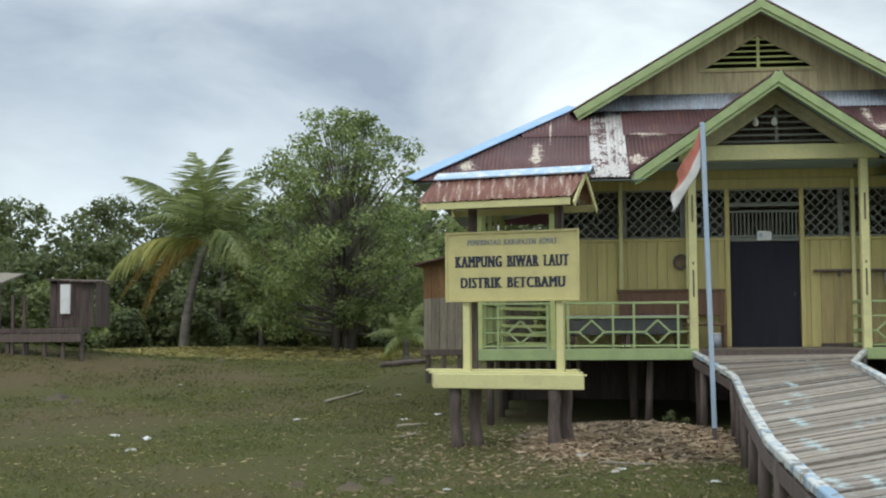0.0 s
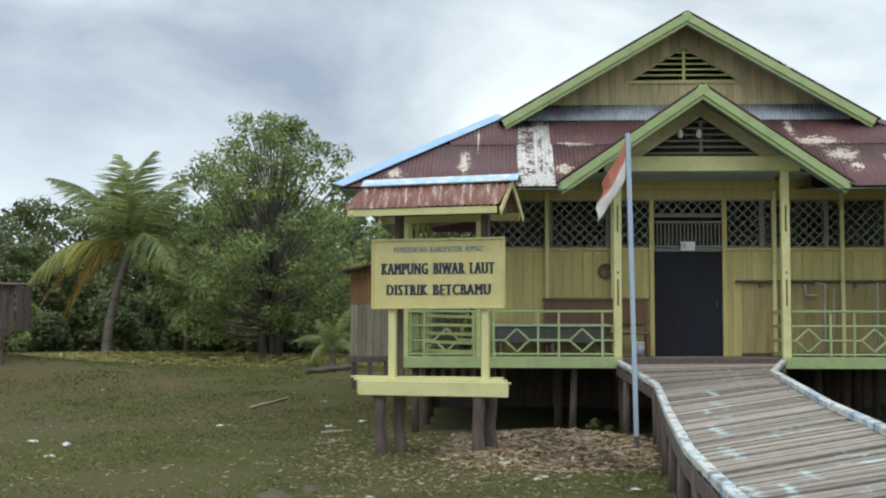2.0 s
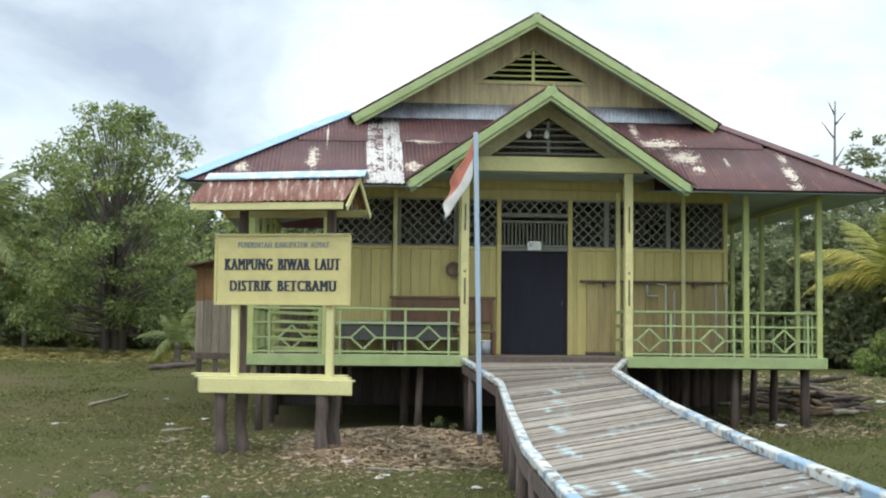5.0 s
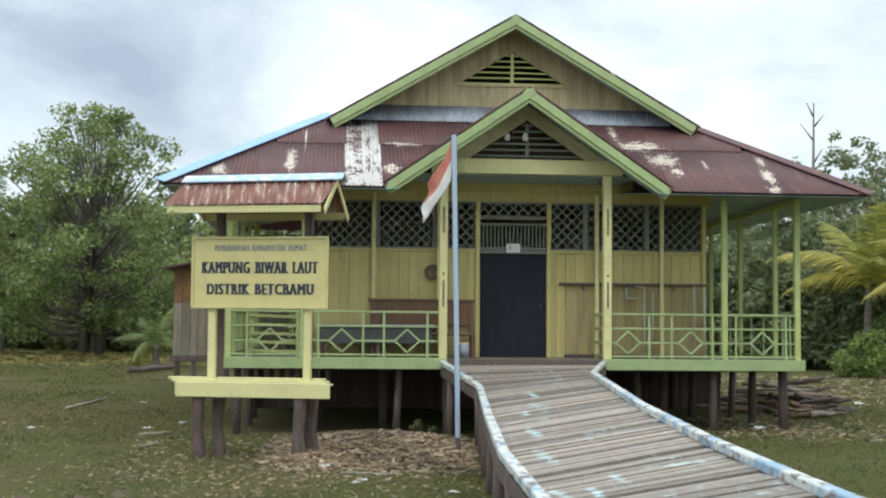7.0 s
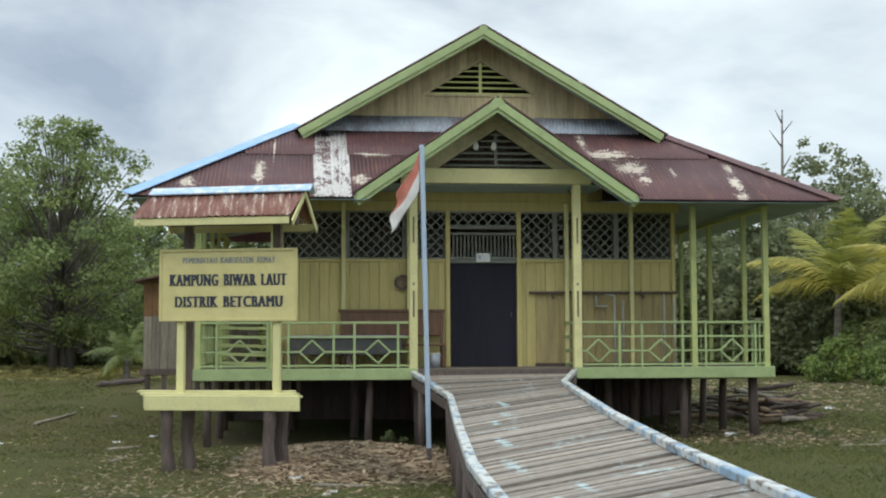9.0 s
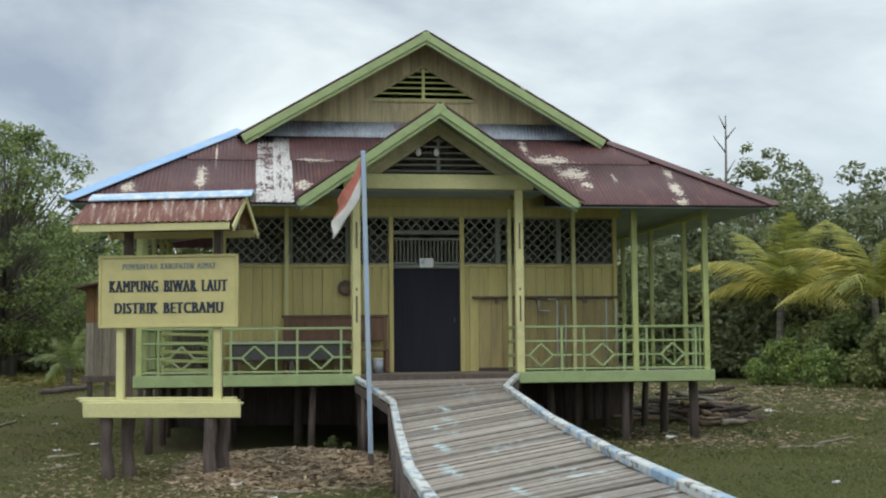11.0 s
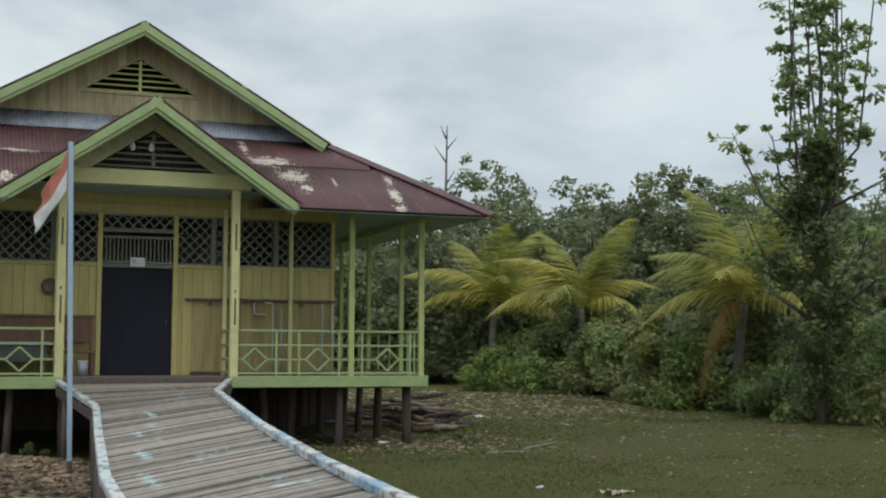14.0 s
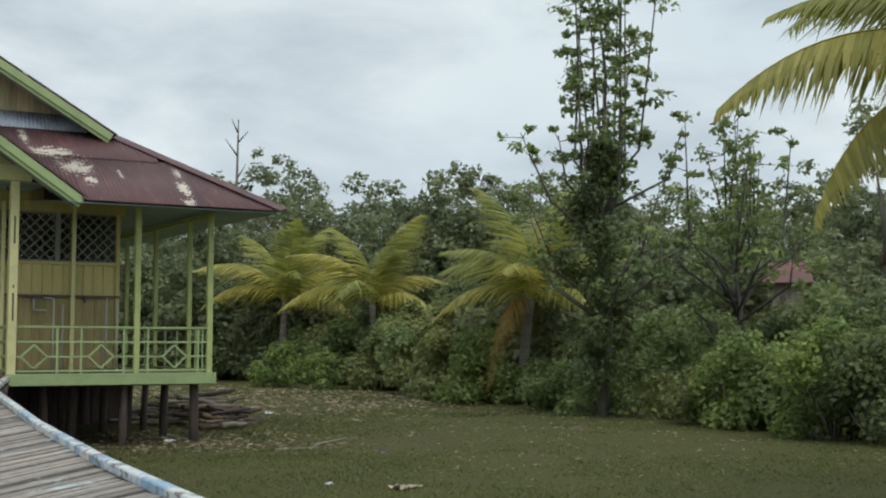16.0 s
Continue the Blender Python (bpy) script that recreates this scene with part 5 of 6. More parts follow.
def palm(at, trunk_h, size, lean, mix, label, seed, group="", top_pitch=62, fall=82, extra=()):
    """A ringed, leaning trunk and a head of arching fronds: mix names how many of each kind, from the top down."""
    rng = random.Random(seed)
    base = Vector((at[0], at[1], ground_z(*at)))
    ob = thing("coconut_palm", base, label, "palm tree", group)
    n = 10
    pts = [base + Vector((lean[0] * (t * t), lean[1] * t * t, -0.3 + (trunk_h + 0.3) * t)) for t in [i / n for i in range(n + 1)]]
    rad = [(0.24 if i == 0 else 0.19 - 0.007 * i) * (0.6 + 0.4 * size) for i in range(n + 1)]
    under("trunk", tubes_mesh("trunk", [(pts, rad)], M_PALMBARK, 10, 0.05, seed), M_PALMBARK, ob, Matrix())
    top = pts[-1]
    kinds = [k for k, c in mix for _ in range(c)]
    for i, k in enumerate(kinds):
        f = i / max(1, len(kinds) - 1)
        yaw = i * 137.5 + rng.uniform(-18, 18)
        pitch = top_pitch - fall * f + rng.uniform(-7, 7)
        sc = size * rng.uniform(0.85, 1.1)
        m = Matrix.Translation(top) @ pose(0, 0, 0, rng.uniform(-14, 14), -pitch, yaw) @ Matrix.Diagonal((sc, sc, sc, 1))
        under("frond", FRONDS[k], None, ob, m)
    for k, yaw, pitch, sc in extra:
        under("frond", FRONDS[k], None, ob, Matrix.Translation(top) @ pose(0, 0, 0, 0, -pitch, yaw) @ Matrix.Diagonal((sc, sc, sc, 1)))
    return ob


palm((-18.3, 23.5), 4.1, 1.12, (0.75, 0.3), (("green", 6), ("green_out", 6), ("out", 2)), "coconut palm with orange dry lower fronds and a leaning trunk", 21, "", 80, 84, (("dry", 182, 22, 1.15), ("dry", 165, 12, 1.1), ("dry", 205, 4, 1.0), ("dry", 20, 0, 0.9)))
broad_tree("broadleaf_tree", (-12.0, 22.9), 8.8, 4.6, 1.0, "spreading green broadleaf tree with a short dark trunk", 22, 0.08, M_LEAF, 180, 560, 4)
broad_tree("young_tree", (-15.3, 23.6), 5.0, 1.9, 1.2, "slim young tree with light green leaves", 23, 0.08, M_LEAF, 26, 560, 1)
PALM_LABEL = "short coconut palm with yellowed drooping fronds"
palm((17.9, 25.7), 3.3, 1.08, (0.1, 0), (("up", 4), ("yellow", 2), ("out", 2), ("yellow", 3)), PALM_LABEL, 31, "palms by the bushes", 74, 58)
palm((19.6, 20.6), 3.1, 1.05, (-0.1, 0), (("up", 4), ("yellow", 2), ("out", 2), ("yellow", 3)), PALM_LABEL, 32, "palms by the bushes", 74, 58)
palm((17.5, 7.1), 3.0, 0.95, (0.3, 0), (("up", 4), ("out", 3), ("yellow", 4), ("dry", 2)), "coconut palm with an orange dead frond beside the tall tree", 33, "palms by the bushes", 74, 72)
FRONDS["hang"] = frond_mesh("frond", 3.9, 0.68, M_FRONDYEL, 7, 110, True, 0.21)
FRONDS["hang_green"] = frond_mesh("frond", 3.6, 0.72, M_FROND, 8, 100, True, 0.18)
palm((8.6, -16.2), 4.75, 1.05, (-0.2, 0.3), (("up", 5), ("out", 4)), "tall coconut palm with fronds hanging over the lawn", 35, "", 75, 40, (("hang", 148, 1, 0.95), ("hang", 150, -26, 0.82), ("hang_green", 140, 24, 0.85), ("yellow", 60, 0, 1.0), ("out", 200, 5, 1.0), ("out", 270, 10, 1.0), ("yellow", 330, -5, 1.0)))
palm((-9.0, 17.5), 0.7, 0.38, (0, 0), (("green", 3), ("green_out", 5), ("out", 2)), "small young palm in the undergrowth", 36)


def tall_tree(at, H, stems, spread, creeper, label, seed):
    """Slender upright stems with tiers of umbrella-like leaf whorls; creeper: how high dark creeper wraps the middle."""
    rng = random.Random(seed)
    base = Vector((*at, ground_z(*at)))
    tree = thing("tall_slender_tree", base, label, "tree", "slender trees")
    trunk = [base + Vector((0.1 * math.sin(z), 0.1 * math.cos(z * 1.3), z)) for z in (-0.3, 0.2 * H, 0.35 * H, 0.5 * H, 0.7 * H, 0.85 * H, H)]
    k = H / 11.6
    under("trunk", tubes_mesh("trunk", [(trunk, [r * k for r in (0.13, 0.11, 0.085, 0.06, 0.04, 0.025, 0.012)])], M_BARK, 8, 0.06, 3), M_BARK, tree, Matrix())
    runs, cs, rs, ns = [], [], [], []
    for b in range(stems):
        ang, tall = b * 2.4, b % 5 < 2
        z0 = H * (rng.uniform(0.36, 0.50) if tall else rng.uniform(0.16, 0.42))
        reach = spread * rng.uniform(0.15, 0.75) if tall else spread * rng.uniform(0.5, 1.1)
        top = H * rng.uniform(0.78, 1.0) if tall else z0 + H * rng.uniform(0.12, 0.22)
        top = max(top, z0 + 1.3)
        p0 = base + Vector((0, 0, z0))
        p1 = base + Vector((reach * 0.8 * math.cos(ang), reach * 0.8 * math.sin(ang), z0 + 0.9))
        p2 = base + Vector((reach * math.cos(ang) + rng.uniform(-0.4, 0.4), reach * math.sin(ang) + rng.uniform(-0.4, 0.4), top))
        runs.append(([p0, p0.lerp(p1, 0.5), p1, p1.lerp(p2, 0.5), p2], [0.04, 0.036, 0.03, 0.022, 0.01]))
        z = z0 + 0.9
        while z < top + 0.15:
            c = p1.lerp(p2, (z - z0 - 0.9) / max(0.1, top - z0 - 0.9))
            for _ in range(rng.choice((1, 2, 2, 3))):
                a, r = rng.uniform(0, 6.28), rng.uniform(0.1, 0.65)
                q = (c.x + r * math.cos(a), c.y + r * math.sin(a), c.z + rng.uniform(-0.12, 0.30))
                runs.append(([tuple(c), q], [0.012, 0.006]))
                cs.append(q)
                rs.append(rng.uniform(0.12, 0.36))
                ns.append(rng.randint(12, 34))
            z += rng.uniform(0.35, 0.8)
    under("branchwork", tubes_mesh("branchwork", runs, M_BARK, 5, 0.0, 4), M_BARK, tree, Matrix())
    under("foliage", leaf_mesh("foliage", cs, rs, ns, 0.082, M_LEAF, seed + 1, 0.5, 0.15), M_LEAF, tree, Matrix())
    if creeper:
        cc, cr, cn = [], [], []
        for i in range(30):
            z = 1.0 + (creeper - 1.0) * i / 30
            w = 0.8 if z > 0.5 * creeper else 0.5
            cc.append((base.x + rng.uniform(-w, w), base.y + rng.uniform(-w, w), base.z + z))
            cr.append(rng.uniform(0.3, 0.62))
            cn.append(380)
        under("creeper", leaf_mesh("creeper", cc, cr, cn, 0.065, M_LEAFDARK, seed + 2, 0.9, 0.3), M_LEAFDARK, tree, Matrix(), "dark green creeper round the trunk")


tall_tree((15.95, 1.15), 12.0, 26, 2.2, 6.6, "tall slender tree with tiers of leaf whorls and dark creeper", 41)
tall_tree((18.6, -0.6), 7.6, 22, 1.9, 0, "smaller slender tree with open leaf whorls beside the tall one", 47)
tall_tree((20.6, 10.7), 7.4, 24, 1.9, 5.0, "slender young tree with leaf whorls above the palm", 53)


def shrub(at, w, h, seed, material, leaf=0.10, dens=430, label="dense green leafy shrub"):
    rng = random.Random(seed)
    base = Vector((at[0], at[1], ground_z(*at)))
    ob = thing("shrub", base, label, "shrub", "undergrowth shrubs")
    cs, rs, ns, runs = [], [], [], []
    for k in range(15):
        a = rng.uniform(0, 6.28)
        f = k / 14
        r = w * rng.uniform(0.1, 0.9) * (1 - 0.55 * f)
        rr = rng.uniform(0.20, 0.36) * (w + h) * 0.5
        c = (base.x + r * math.cos(a), base.y + r * math.sin(a), base.z + max(rr * 0.55, h * (0.1 + 0.85 * f) - rr * 0.4))
        cs.append(c)
        rs.append(rr)
        ns.append(int(dens * rr * rr * 2.2))
        runs.append((arc(base + Vector((0, 0, -0.1)), c, 0.05, 3), [0.03, 0.025, 0.018, 0.008]))
    under("stemwork", tubes_mesh("stemwork", runs, M_BARK, 5, 0, seed), M_BARK, ob, Matrix())
    under("foliage", leaf_mesh("foliage", cs, rs, ns, leaf, material, seed, 0.8, 0.35), material, ob, Matrix())


M_LIGHTBUSH = leafy("light_green_leaf", (0.14, 0.20, 0.05), (0.33, 0.41, 0.13))
for k, (x, y, w, h) in enumerate([(15.4, 20.3, 1.4, 1.7), (16.2, 18.0, 1.2, 1.4), (16.6, 8.4, 1.3, 2.2), (15.9, -3.4, 1.2, 2.0), (15.4, -6.6, 1.4, 2.3)]):
    shrub((x, y), w, h, 240 + k, M_LIGHTBUSH, 0.07, 430, "bright light green leafy shrub at the lawn's edge")
# the hedge of undergrowth that closes the lawn on the right
rng = random.Random(77)
EDGE = [(14.0, -12.0), (14.3, -8.0), (15.1, -3.9), (15.1, -0.9), (15.9, 4.7), (16.1, 11.0), (17.2, 19.5), (17.6, 28.0), (15.0, 33.5), (10.0, 36.5), (5.0, 38.0)]
for k in range(84):
    p = along([(x, y, 0) for x, y in EDGE], k / 83)
    row = k % 3
    x, y = p.x + 1.2 + row * 1.5 + rng.uniform(-0.3, 0.5), p.y + rng.uniform(-0.3, 0.3)
    h = rng.uniform(1.0, 1.6) + row * 0.65 + (0.6 if y < -2 else 0.0) + (1.1 if y > 10 else 0.0)
    shrub((x, y), rng.uniform(1.2, 1.8), h, 100 + k, rng.choice([M_LEAFBUSH, M_LEAFBUSH, M_LEAFDARK, M_LEAF]), 0.068 + 0.001 * max(0, y + 6))
for k in range(16):
    x, y = -40 + k * 2.55 + rng.uniform(-0.6, 0.6), 31.5 + rng.uniform(-1.2, 1.2) - 0.12 * k
    shrub((x, y), rng.uniform(1.6, 2.4), rng.uniform(1.8, 3.0), 200 + k, rng.choice([M_LEAFBUSH, M_LEAFDARK, M_LEAF]), 0.10, 520)


def woods(name, spots, seed, leaf, label, material):
    """Far woodland: many uneven crowns over dark lower growth, in one mesh with its stems."""
    rng = random.Random(seed)
    cs, rs, ns, runs = [], [], [], []
    for x, y, h, w in spots:
        g = ground_z(x, y)
        runs.append(([(x, y, g - 0.2), (x + rng.uniform(-0.3, 0.3), y, g + h * 0.5), (x + rng.uniform(-0.5, 0.5), y, g + h * 0.72)], [0.014 * h, 0.011 * h, 0.004 * h]))
        n = 28
        for k in range(n):
            f = k / (n - 1)
            a, r = k * 2.4 + rng.uniform(-0.4, 0.4), w * rng.uniform(0.2, 0.95) * (1.05 - 0.6 * f * f)
            rr = w * rng.uniform(0.2, 0.40) * (1.1 - 0.4 * f)
            cs.append((x + r * math.cos(a), y + r * math.sin(a), g + h * (0.04 + 0.92 * f) + rng.uniform(-0.3, 0.3)))
            rs.append(rr)
            ns.append(int(3.6 * (rr / leaf) ** 2) + 10)
    ob = new(name, leaf_mesh(name, cs, rs, ns, leaf, material, seed, 0.75, 0.25))
    tagged(ob, label, "woodland", kind="stuff")
    st = under("stemwork", tubes_mesh("stemwork", runs, M_BARK, 5, 0, seed), M_BARK, ob, Matrix())


rng = random.Random(9)


def ring(a0, a1, step, near, far, low, high, width):
    """Trees on an arc round the lawn's middle, their tops between two angles of height."""
    out, a = [], a0
    while a < a1:
        d = rng.uniform(near, far)
        x, y = -3.3 + d * math.sin(radians(a)), -24 + d * math.cos(radians(a))
        out.append((x, y, 1.5 + d * math.tan(radians(rng.uniform(low, high))), width * rng.uniform(0.75, 1.25)))
        a += step * rng.uniform(0.7, 1.3)
    return out


right_spots = ring(8, 62, 0.9, 66, 78, 6.0, 7.5, 2.7) + ring(8, 62, 0.9, 58, 64, 4.8, 6.4, 2.5) + ring(8, 62, 1.1, 56, 60, 2.4, 4.4, 2.3) + ring(27, 39, 1.2, 60, 66, 7.0, 8.6, 2.4) + ring(34, 50, 1.2, 40, 46, 3.6, 6.2, 1.9) + ring(36, 62, 1.6, 42, 50, 2.6, 5.6, 2.0)
right_spots += ring(44, 58, 1.3, 54, 60, 6.6, 8.4, 2.2)
right_spots += [(21.2, 36.2, 11.6, 2.4), (22.8, 35.6, 11.2, 1.7), (19.4, 37.2, 10.0, 2.2), (17.0, 38.0, 9.0, 2.2), (28.0, 27.4, 10.0, 2.3), (30.6, 26.0, 9.4, 2.0), (36, 10, 11.5, 2.8), (42, 12, 13.0, 3.0), (33.5, 1, 9.6, 2.4)]
HOUSES = ((25.4, 4.2), (32.6, 6.2))


def hides(x, y):
    """Whether a tree would stand before one of the far houses."""
    for hx, hy in HOUSES:
        a, b = math.atan2(x + 3.3, y + 24), math.atan2(hx + 3.3, hy + 24)
        if abs(a - b) < radians(1.5) and math.hypot(x + 3.3, y + 24) < math.hypot(hx + 3.3, hy + 24) + 3:
            return True
    return False


right_spots = [q for q in right_spots if not hides(q[0], q[1])]
woods("far_woods", right_spots, 51, 0.135, "dense green tropical woodland behind the lawn", M_FAR)
left_spots = ring(-16, 9, 1.3, 60, 70, 5.0, 6.4, 2.6) + ring(-40, 9, 1.15, 70, 82, 3.9, 5.6, 3.0) + ring(-40, 9, 1.5, 60, 68, 2.4, 4.0, 2.6)
woods("distant_woods", left_spots, 52, 0.15, "dark green line of distant tropical woodland", M_LEAFDARK)
dead = thing("dead_tree", (21.5, 41, 0.4), "bare grey dead tree trunk standing above the woods", "tree")
runs = [([(21.5, 41, 0.2), (21.6, 41, 7), (21.7, 41, 13.6)], [0.16, 0.11, 0.03])]
for z, dx, dz in ((11.6, -0.7, 0.9), (12.3, 0.6, 0.7), (12.9, -0.35, 0.7), (10.4, 0.5, 0.8)):
    runs.append(([(21.66, 41, z), (21.66 + dx, 41, z + dz)], [0.05, 0.015]))
under("trunk", tubes_mesh("trunk", runs, M_BARK, 6, 0.05, 2), M_BARK, dead, Matrix())

# ---- huts beyond ----


def plank_wall(parent, p, q, z0, z1, n, material, seed):
    rng = random.Random(seed)
    p, q = Vector(p), Vector(q)
    for k in range(n):
        a, b = p.lerp(q, k / n), p.lerp(q, (k + 0.95) / n)
        d = (b - a).normalized()
        up = Vector((d.y, -d.x, 0))
        m = (a + b) / 2
        top = z1 + rng.uniform(-0.06, 0.04)
        bar("wall_plank", parent, material, (m.x, m.y, z0), (m.x, m.y, top), (b - a).length, 0.025, 0.004, "", tuple(up))


shack = thing("plank_shack", (-19.3, 12.5, 0.2), "weathered grey plank shack on stilts with a raised walk", "shack")
plank_wall(shack, (-19.05, 12.65, 0), (-17.8, 12.9, 0), 1.45, 2.80, 7, M_SHACK, 1)
plank_wall(shack, (-17.75, 12.9, 0), (-17.95, 14.6, 0), 1.45, 2.8, 8, M_SHACK, 2)
plank_wall(shack, (-19.05, 12.65, 0), (-19.2, 14.4, 0), 1.45, 2.9, 8, M_SHACK, 3)
slab("roof", [(-19.15, 12.5, 2.88), (-17.7, 12.75, 2.82), (-17.9, 14.8, 2.9), (-19.3, 14.6, 2.95)], 0.04, M_SHACK, shack)
box("window_sheet", shack, M_WHITE, -18.72, -18.42, 12.56, 12.62, 1.85, 2.72, 0.006, "pale white sheet over the opening")
box("walk_floor", shack, M_SHACK, -22.5, -17.8, 11.9, 12.55, 1.28, 1.42, 0.01)
box("walk_bearer", shack, M_DARKWOOD, -22.5, -17.8, 11.85, 11.93, 1.02, 1.26, 0.01)
for k in range(9):
    x = -22.3 + k * 0.56
    box("stilt", shack, M_DARKWOOD, x - 0.05, x + 0.05, 11.95, 12.05, ground_z(x, 12) - 0.2, 1.28, 0.01)
for x in (-20.6, -19.9, -19.55):
    box("rail_post", shack, M_SHACK, x - 0.04, x + 0.04, 11.9, 11.98, 0.3, 2.1 + 0.3 * (x > -20), 0.008)
slab("eave", [(-22.6, 11.4, 2.85), (-20.15, 11.6, 2.75), (-20.2, 13.4, 3.1), (-22.6, 13.2, 3.2)], 0.05, M_PALEBOARD, shack)
box("post", shack, M_DARKWOOD, -20.4, -20.28, 11.9, 12.0, 0.3, 2.8, 0.01)

hut = thing("board_hut", (-6.3, 9.6, 0.2), "small board hut, orange-brown above and pale grey below", "hut")
plank_wall(hut, (-7.50, 9.5, 0), (-4.6, 9.5, 0), 2.15, 3.05, 14, M_ORANGE, 4)
plank_wall(hut, (-7.50, 9.49, 0), (-4.6, 9.49, 0), 0.80, 2.14, 14, M_PALEBOARD, 5)
plank_wall(hut, (-7.5, 9.52, 0), (-7.5, 12.0, 0), 1.15, 3.05, 12, M_ORANGE, 6)
slab("roof", [(-7.75, 9.2, 3.05), (-5.9, 9.2, 3.45), (-5.9, 12.3, 3.45), (-7.75, 12.3, 3.05)], 0.04, M_RUST, hut, "rusty tin roof")
slab("roof", [(-5.9, 9.2, 3.45), (-4.2, 9.2, 3.05), (-4.2, 12.3, 3.05), (-5.9, 12.3, 3.45)], 0.04, M_RUST, hut)
slab("gable", [(-7.5, 9.5, 3.03), (-4.5, 9.5, 3.03), (-5.9, 9.5, 3.38)], 0.03, M_ORANGE, hut)
box("floor_beam", hut, M_DARKWOOD, -7.6, -4.5, 9.42, 9.56, 0.64, 0.80, 0.01)
for k in range(7):
    x = -7.4 + k * 0.42
    box("stilt", hut, M_DARKWOOD, x - 0.06, x + 0.06, 9.45, 9.57, ground_z(x, 9.5) - 0.2, 0.64, 0.012)


def far_house(at, w, eave, ridge, label):
    x, y = at
    g = ground_z(x, y)
    ob = thing("far_house", (x, y, g), label, "house", "far houses")
    box("wall", ob, M_PALEBOARD, x - w, x + w, y, y + 1.3, g, eave + 0.05, 0.02)
    slab("roof", [(x - w - 0.3, y - 0.3, eave - 0.1), (x + w + 0.3, y - 0.3, eave - 0.1), (x + w + 0.2, y + 0.65, ridge), (x - w - 0.2, y + 0.65, ridge)], 0.06, M_REDROOF, ob)
    slab("roof", [(x - w - 0.2, y + 0.65, ridge), (x + w + 0.2, y + 0.65, ridge), (x + w + 0.3, y + 1.6, eave - 0.1), (x - w - 0.3, y + 1.6, eave - 0.1)], 0.06, M_REDROOF, ob)
    win = box("window", ob, M_DARKWOOD, x - w * 0.5, x - w * 0.1, y - 0.03, y + 0.01, eave - 1.4, eave - 0.5, 0.02)
    box("frame", win, M_PALEBOARD, x - w * 0.55, x - w * 0.05, y - 0.05, y + 0.0, eave - 1.5, eave - 1.4, 0.01)
    ob.matrix_basis = ob.matrix_basis @ pose(0, 0, 0, 0, 0, -45)


far_house((25.2, 4.3), 0.45, 3.5, 4.05, "far house with a dull red roof among the trees")
far_house((33.0, 5.9), 0.8, 4.5, 5.3, "far house with a brick-red roof above the bushes")

# ---- litter, logs and heaps on the ground ----


def log(name, p, q, r, material, label, seed, category="log", group="fallen logs"):
    rng = random.Random(seed)
    p, q = Vector(p), Vector(q)
    ob = new(name, tubes_mesh(name, [([p.lerp(q, i / 9) + Vector((0, 0, rng.uniform(-0.25, 0.25) * r)) for i in range(10)], [r * rng.uniform(0.8, 1.1) * (1 - 0.3 * i / 9) for i in range(10)])], material, 8, 0.2, seed))
    tagged(ob, label, category, group)


g = ground_z
for k, (x0, y0, x1, y1, r, m) in enumerate([(-9.4, 14.8, -8.2, 16.3, 0.12, M_DARKWOOD), (-9.3, 5.0, -8.75, 7.0, 0.04, M_PALEBOARD), (-6.55, -2.6, -6.35, -2.0, 0.03, M_PALEBOARD), (-4.6, -2.6, -3.9, -2.2, 0.03, M_PALEBOARD), (-3.3, -6.6, -2.6, -6.9, 0.03, M_PALEBOARD), (7.0, -1.6, 8.2, -0.6, 0.03, M_PALEBOARD), (6.0, -2.2, 7.0, -1.9, 0.02, M_PALEBOARD), (-6.9, -0.4, -6.4, 0.1, 0.035, M_PALEBOARD)]):
    log("fallen_log" if r > 0.1 else "stick", (x0, y0, g(x0, y0) + r * 0.7), (x1, y1, g(x1, y1) + r * 0.7), r, m, "rotting brown log lying in the grass" if r > 0.1 else "pale dry stick lying on the grass", 300 + k, "log" if r > 0.1 else "stick", "fallen logs" if r > 0.1 else "sticks")
rng = random.Random(13)
for k in range(64):
    x, y = rng.gauss(6.9, 0.55), rng.gauss(4.3, 0.7)
    z = g(x, y) + 0.06 + rng.uniform(0, 0.75) * math.exp(-((x - 6.8) ** 2 + (y - 4.3) ** 2) / 0.9)
    a, ln = rng.uniform(-0.9, 0.9), rng.uniform(0.6, 1.7)
    dz = rng.uniform(-0.45, 0.3)
    log("firewood_log", (x - ln / 2 * math.cos(a), y - ln / 2 * math.sin(a), z), (x + ln / 2 * math.cos(a), y + ln / 2 * math.sin(a), max(z + dz, g(x, y) + 0.05)), rng.uniform(0.025, 0.07), (M_DARKWOOD, M_HUSK, M_DARKWOOD, M_PALEBOARD)[k % 4], "grey-brown log in the heap beside the stilts", 400 + k, "log", "log heap")


def litter_stuff(name, spot, n, size, material, label, seed, height=0.1):
    """A heap of curled dead leaves and husks."""
    rng = np.random.default_rng(seed)
    x0, x1, y0, y1 = spot
    V = []
    for k in range(n):
        a, b = rng.beta(2, 2, 2)
        x, y = x0 + (x1 - x0) * a, y0 + (y1 - y0) * b
        z = ground_z(x, y) + 0.01 + height * rng.random() * math.sin(math.pi * a) * math.sin(math.pi * b)
        th, s, w = rng.uniform(0, 6.28), size * rng.uniform(0.4, 1.7), size * rng.uniform(0.10, 0.34)
        d, e = np.array([math.cos(th), math.sin(th), rng.uniform(-0.25, 0.35)]), np.array([-math.sin(th), math.cos(th), rng.uniform(-0.5, 0.5)])
        p = np.array([x, y, z])
        V += [p - d * s, p + e * w, p + d * s, p - e * w - [0, 0, 0.02]]
    ob = new(name, mesh_from(name, np.array(V), np.arange(4 * n).reshape(-1, 4), material))
    tagged(ob, label, "leaf litter", kind="stuff")


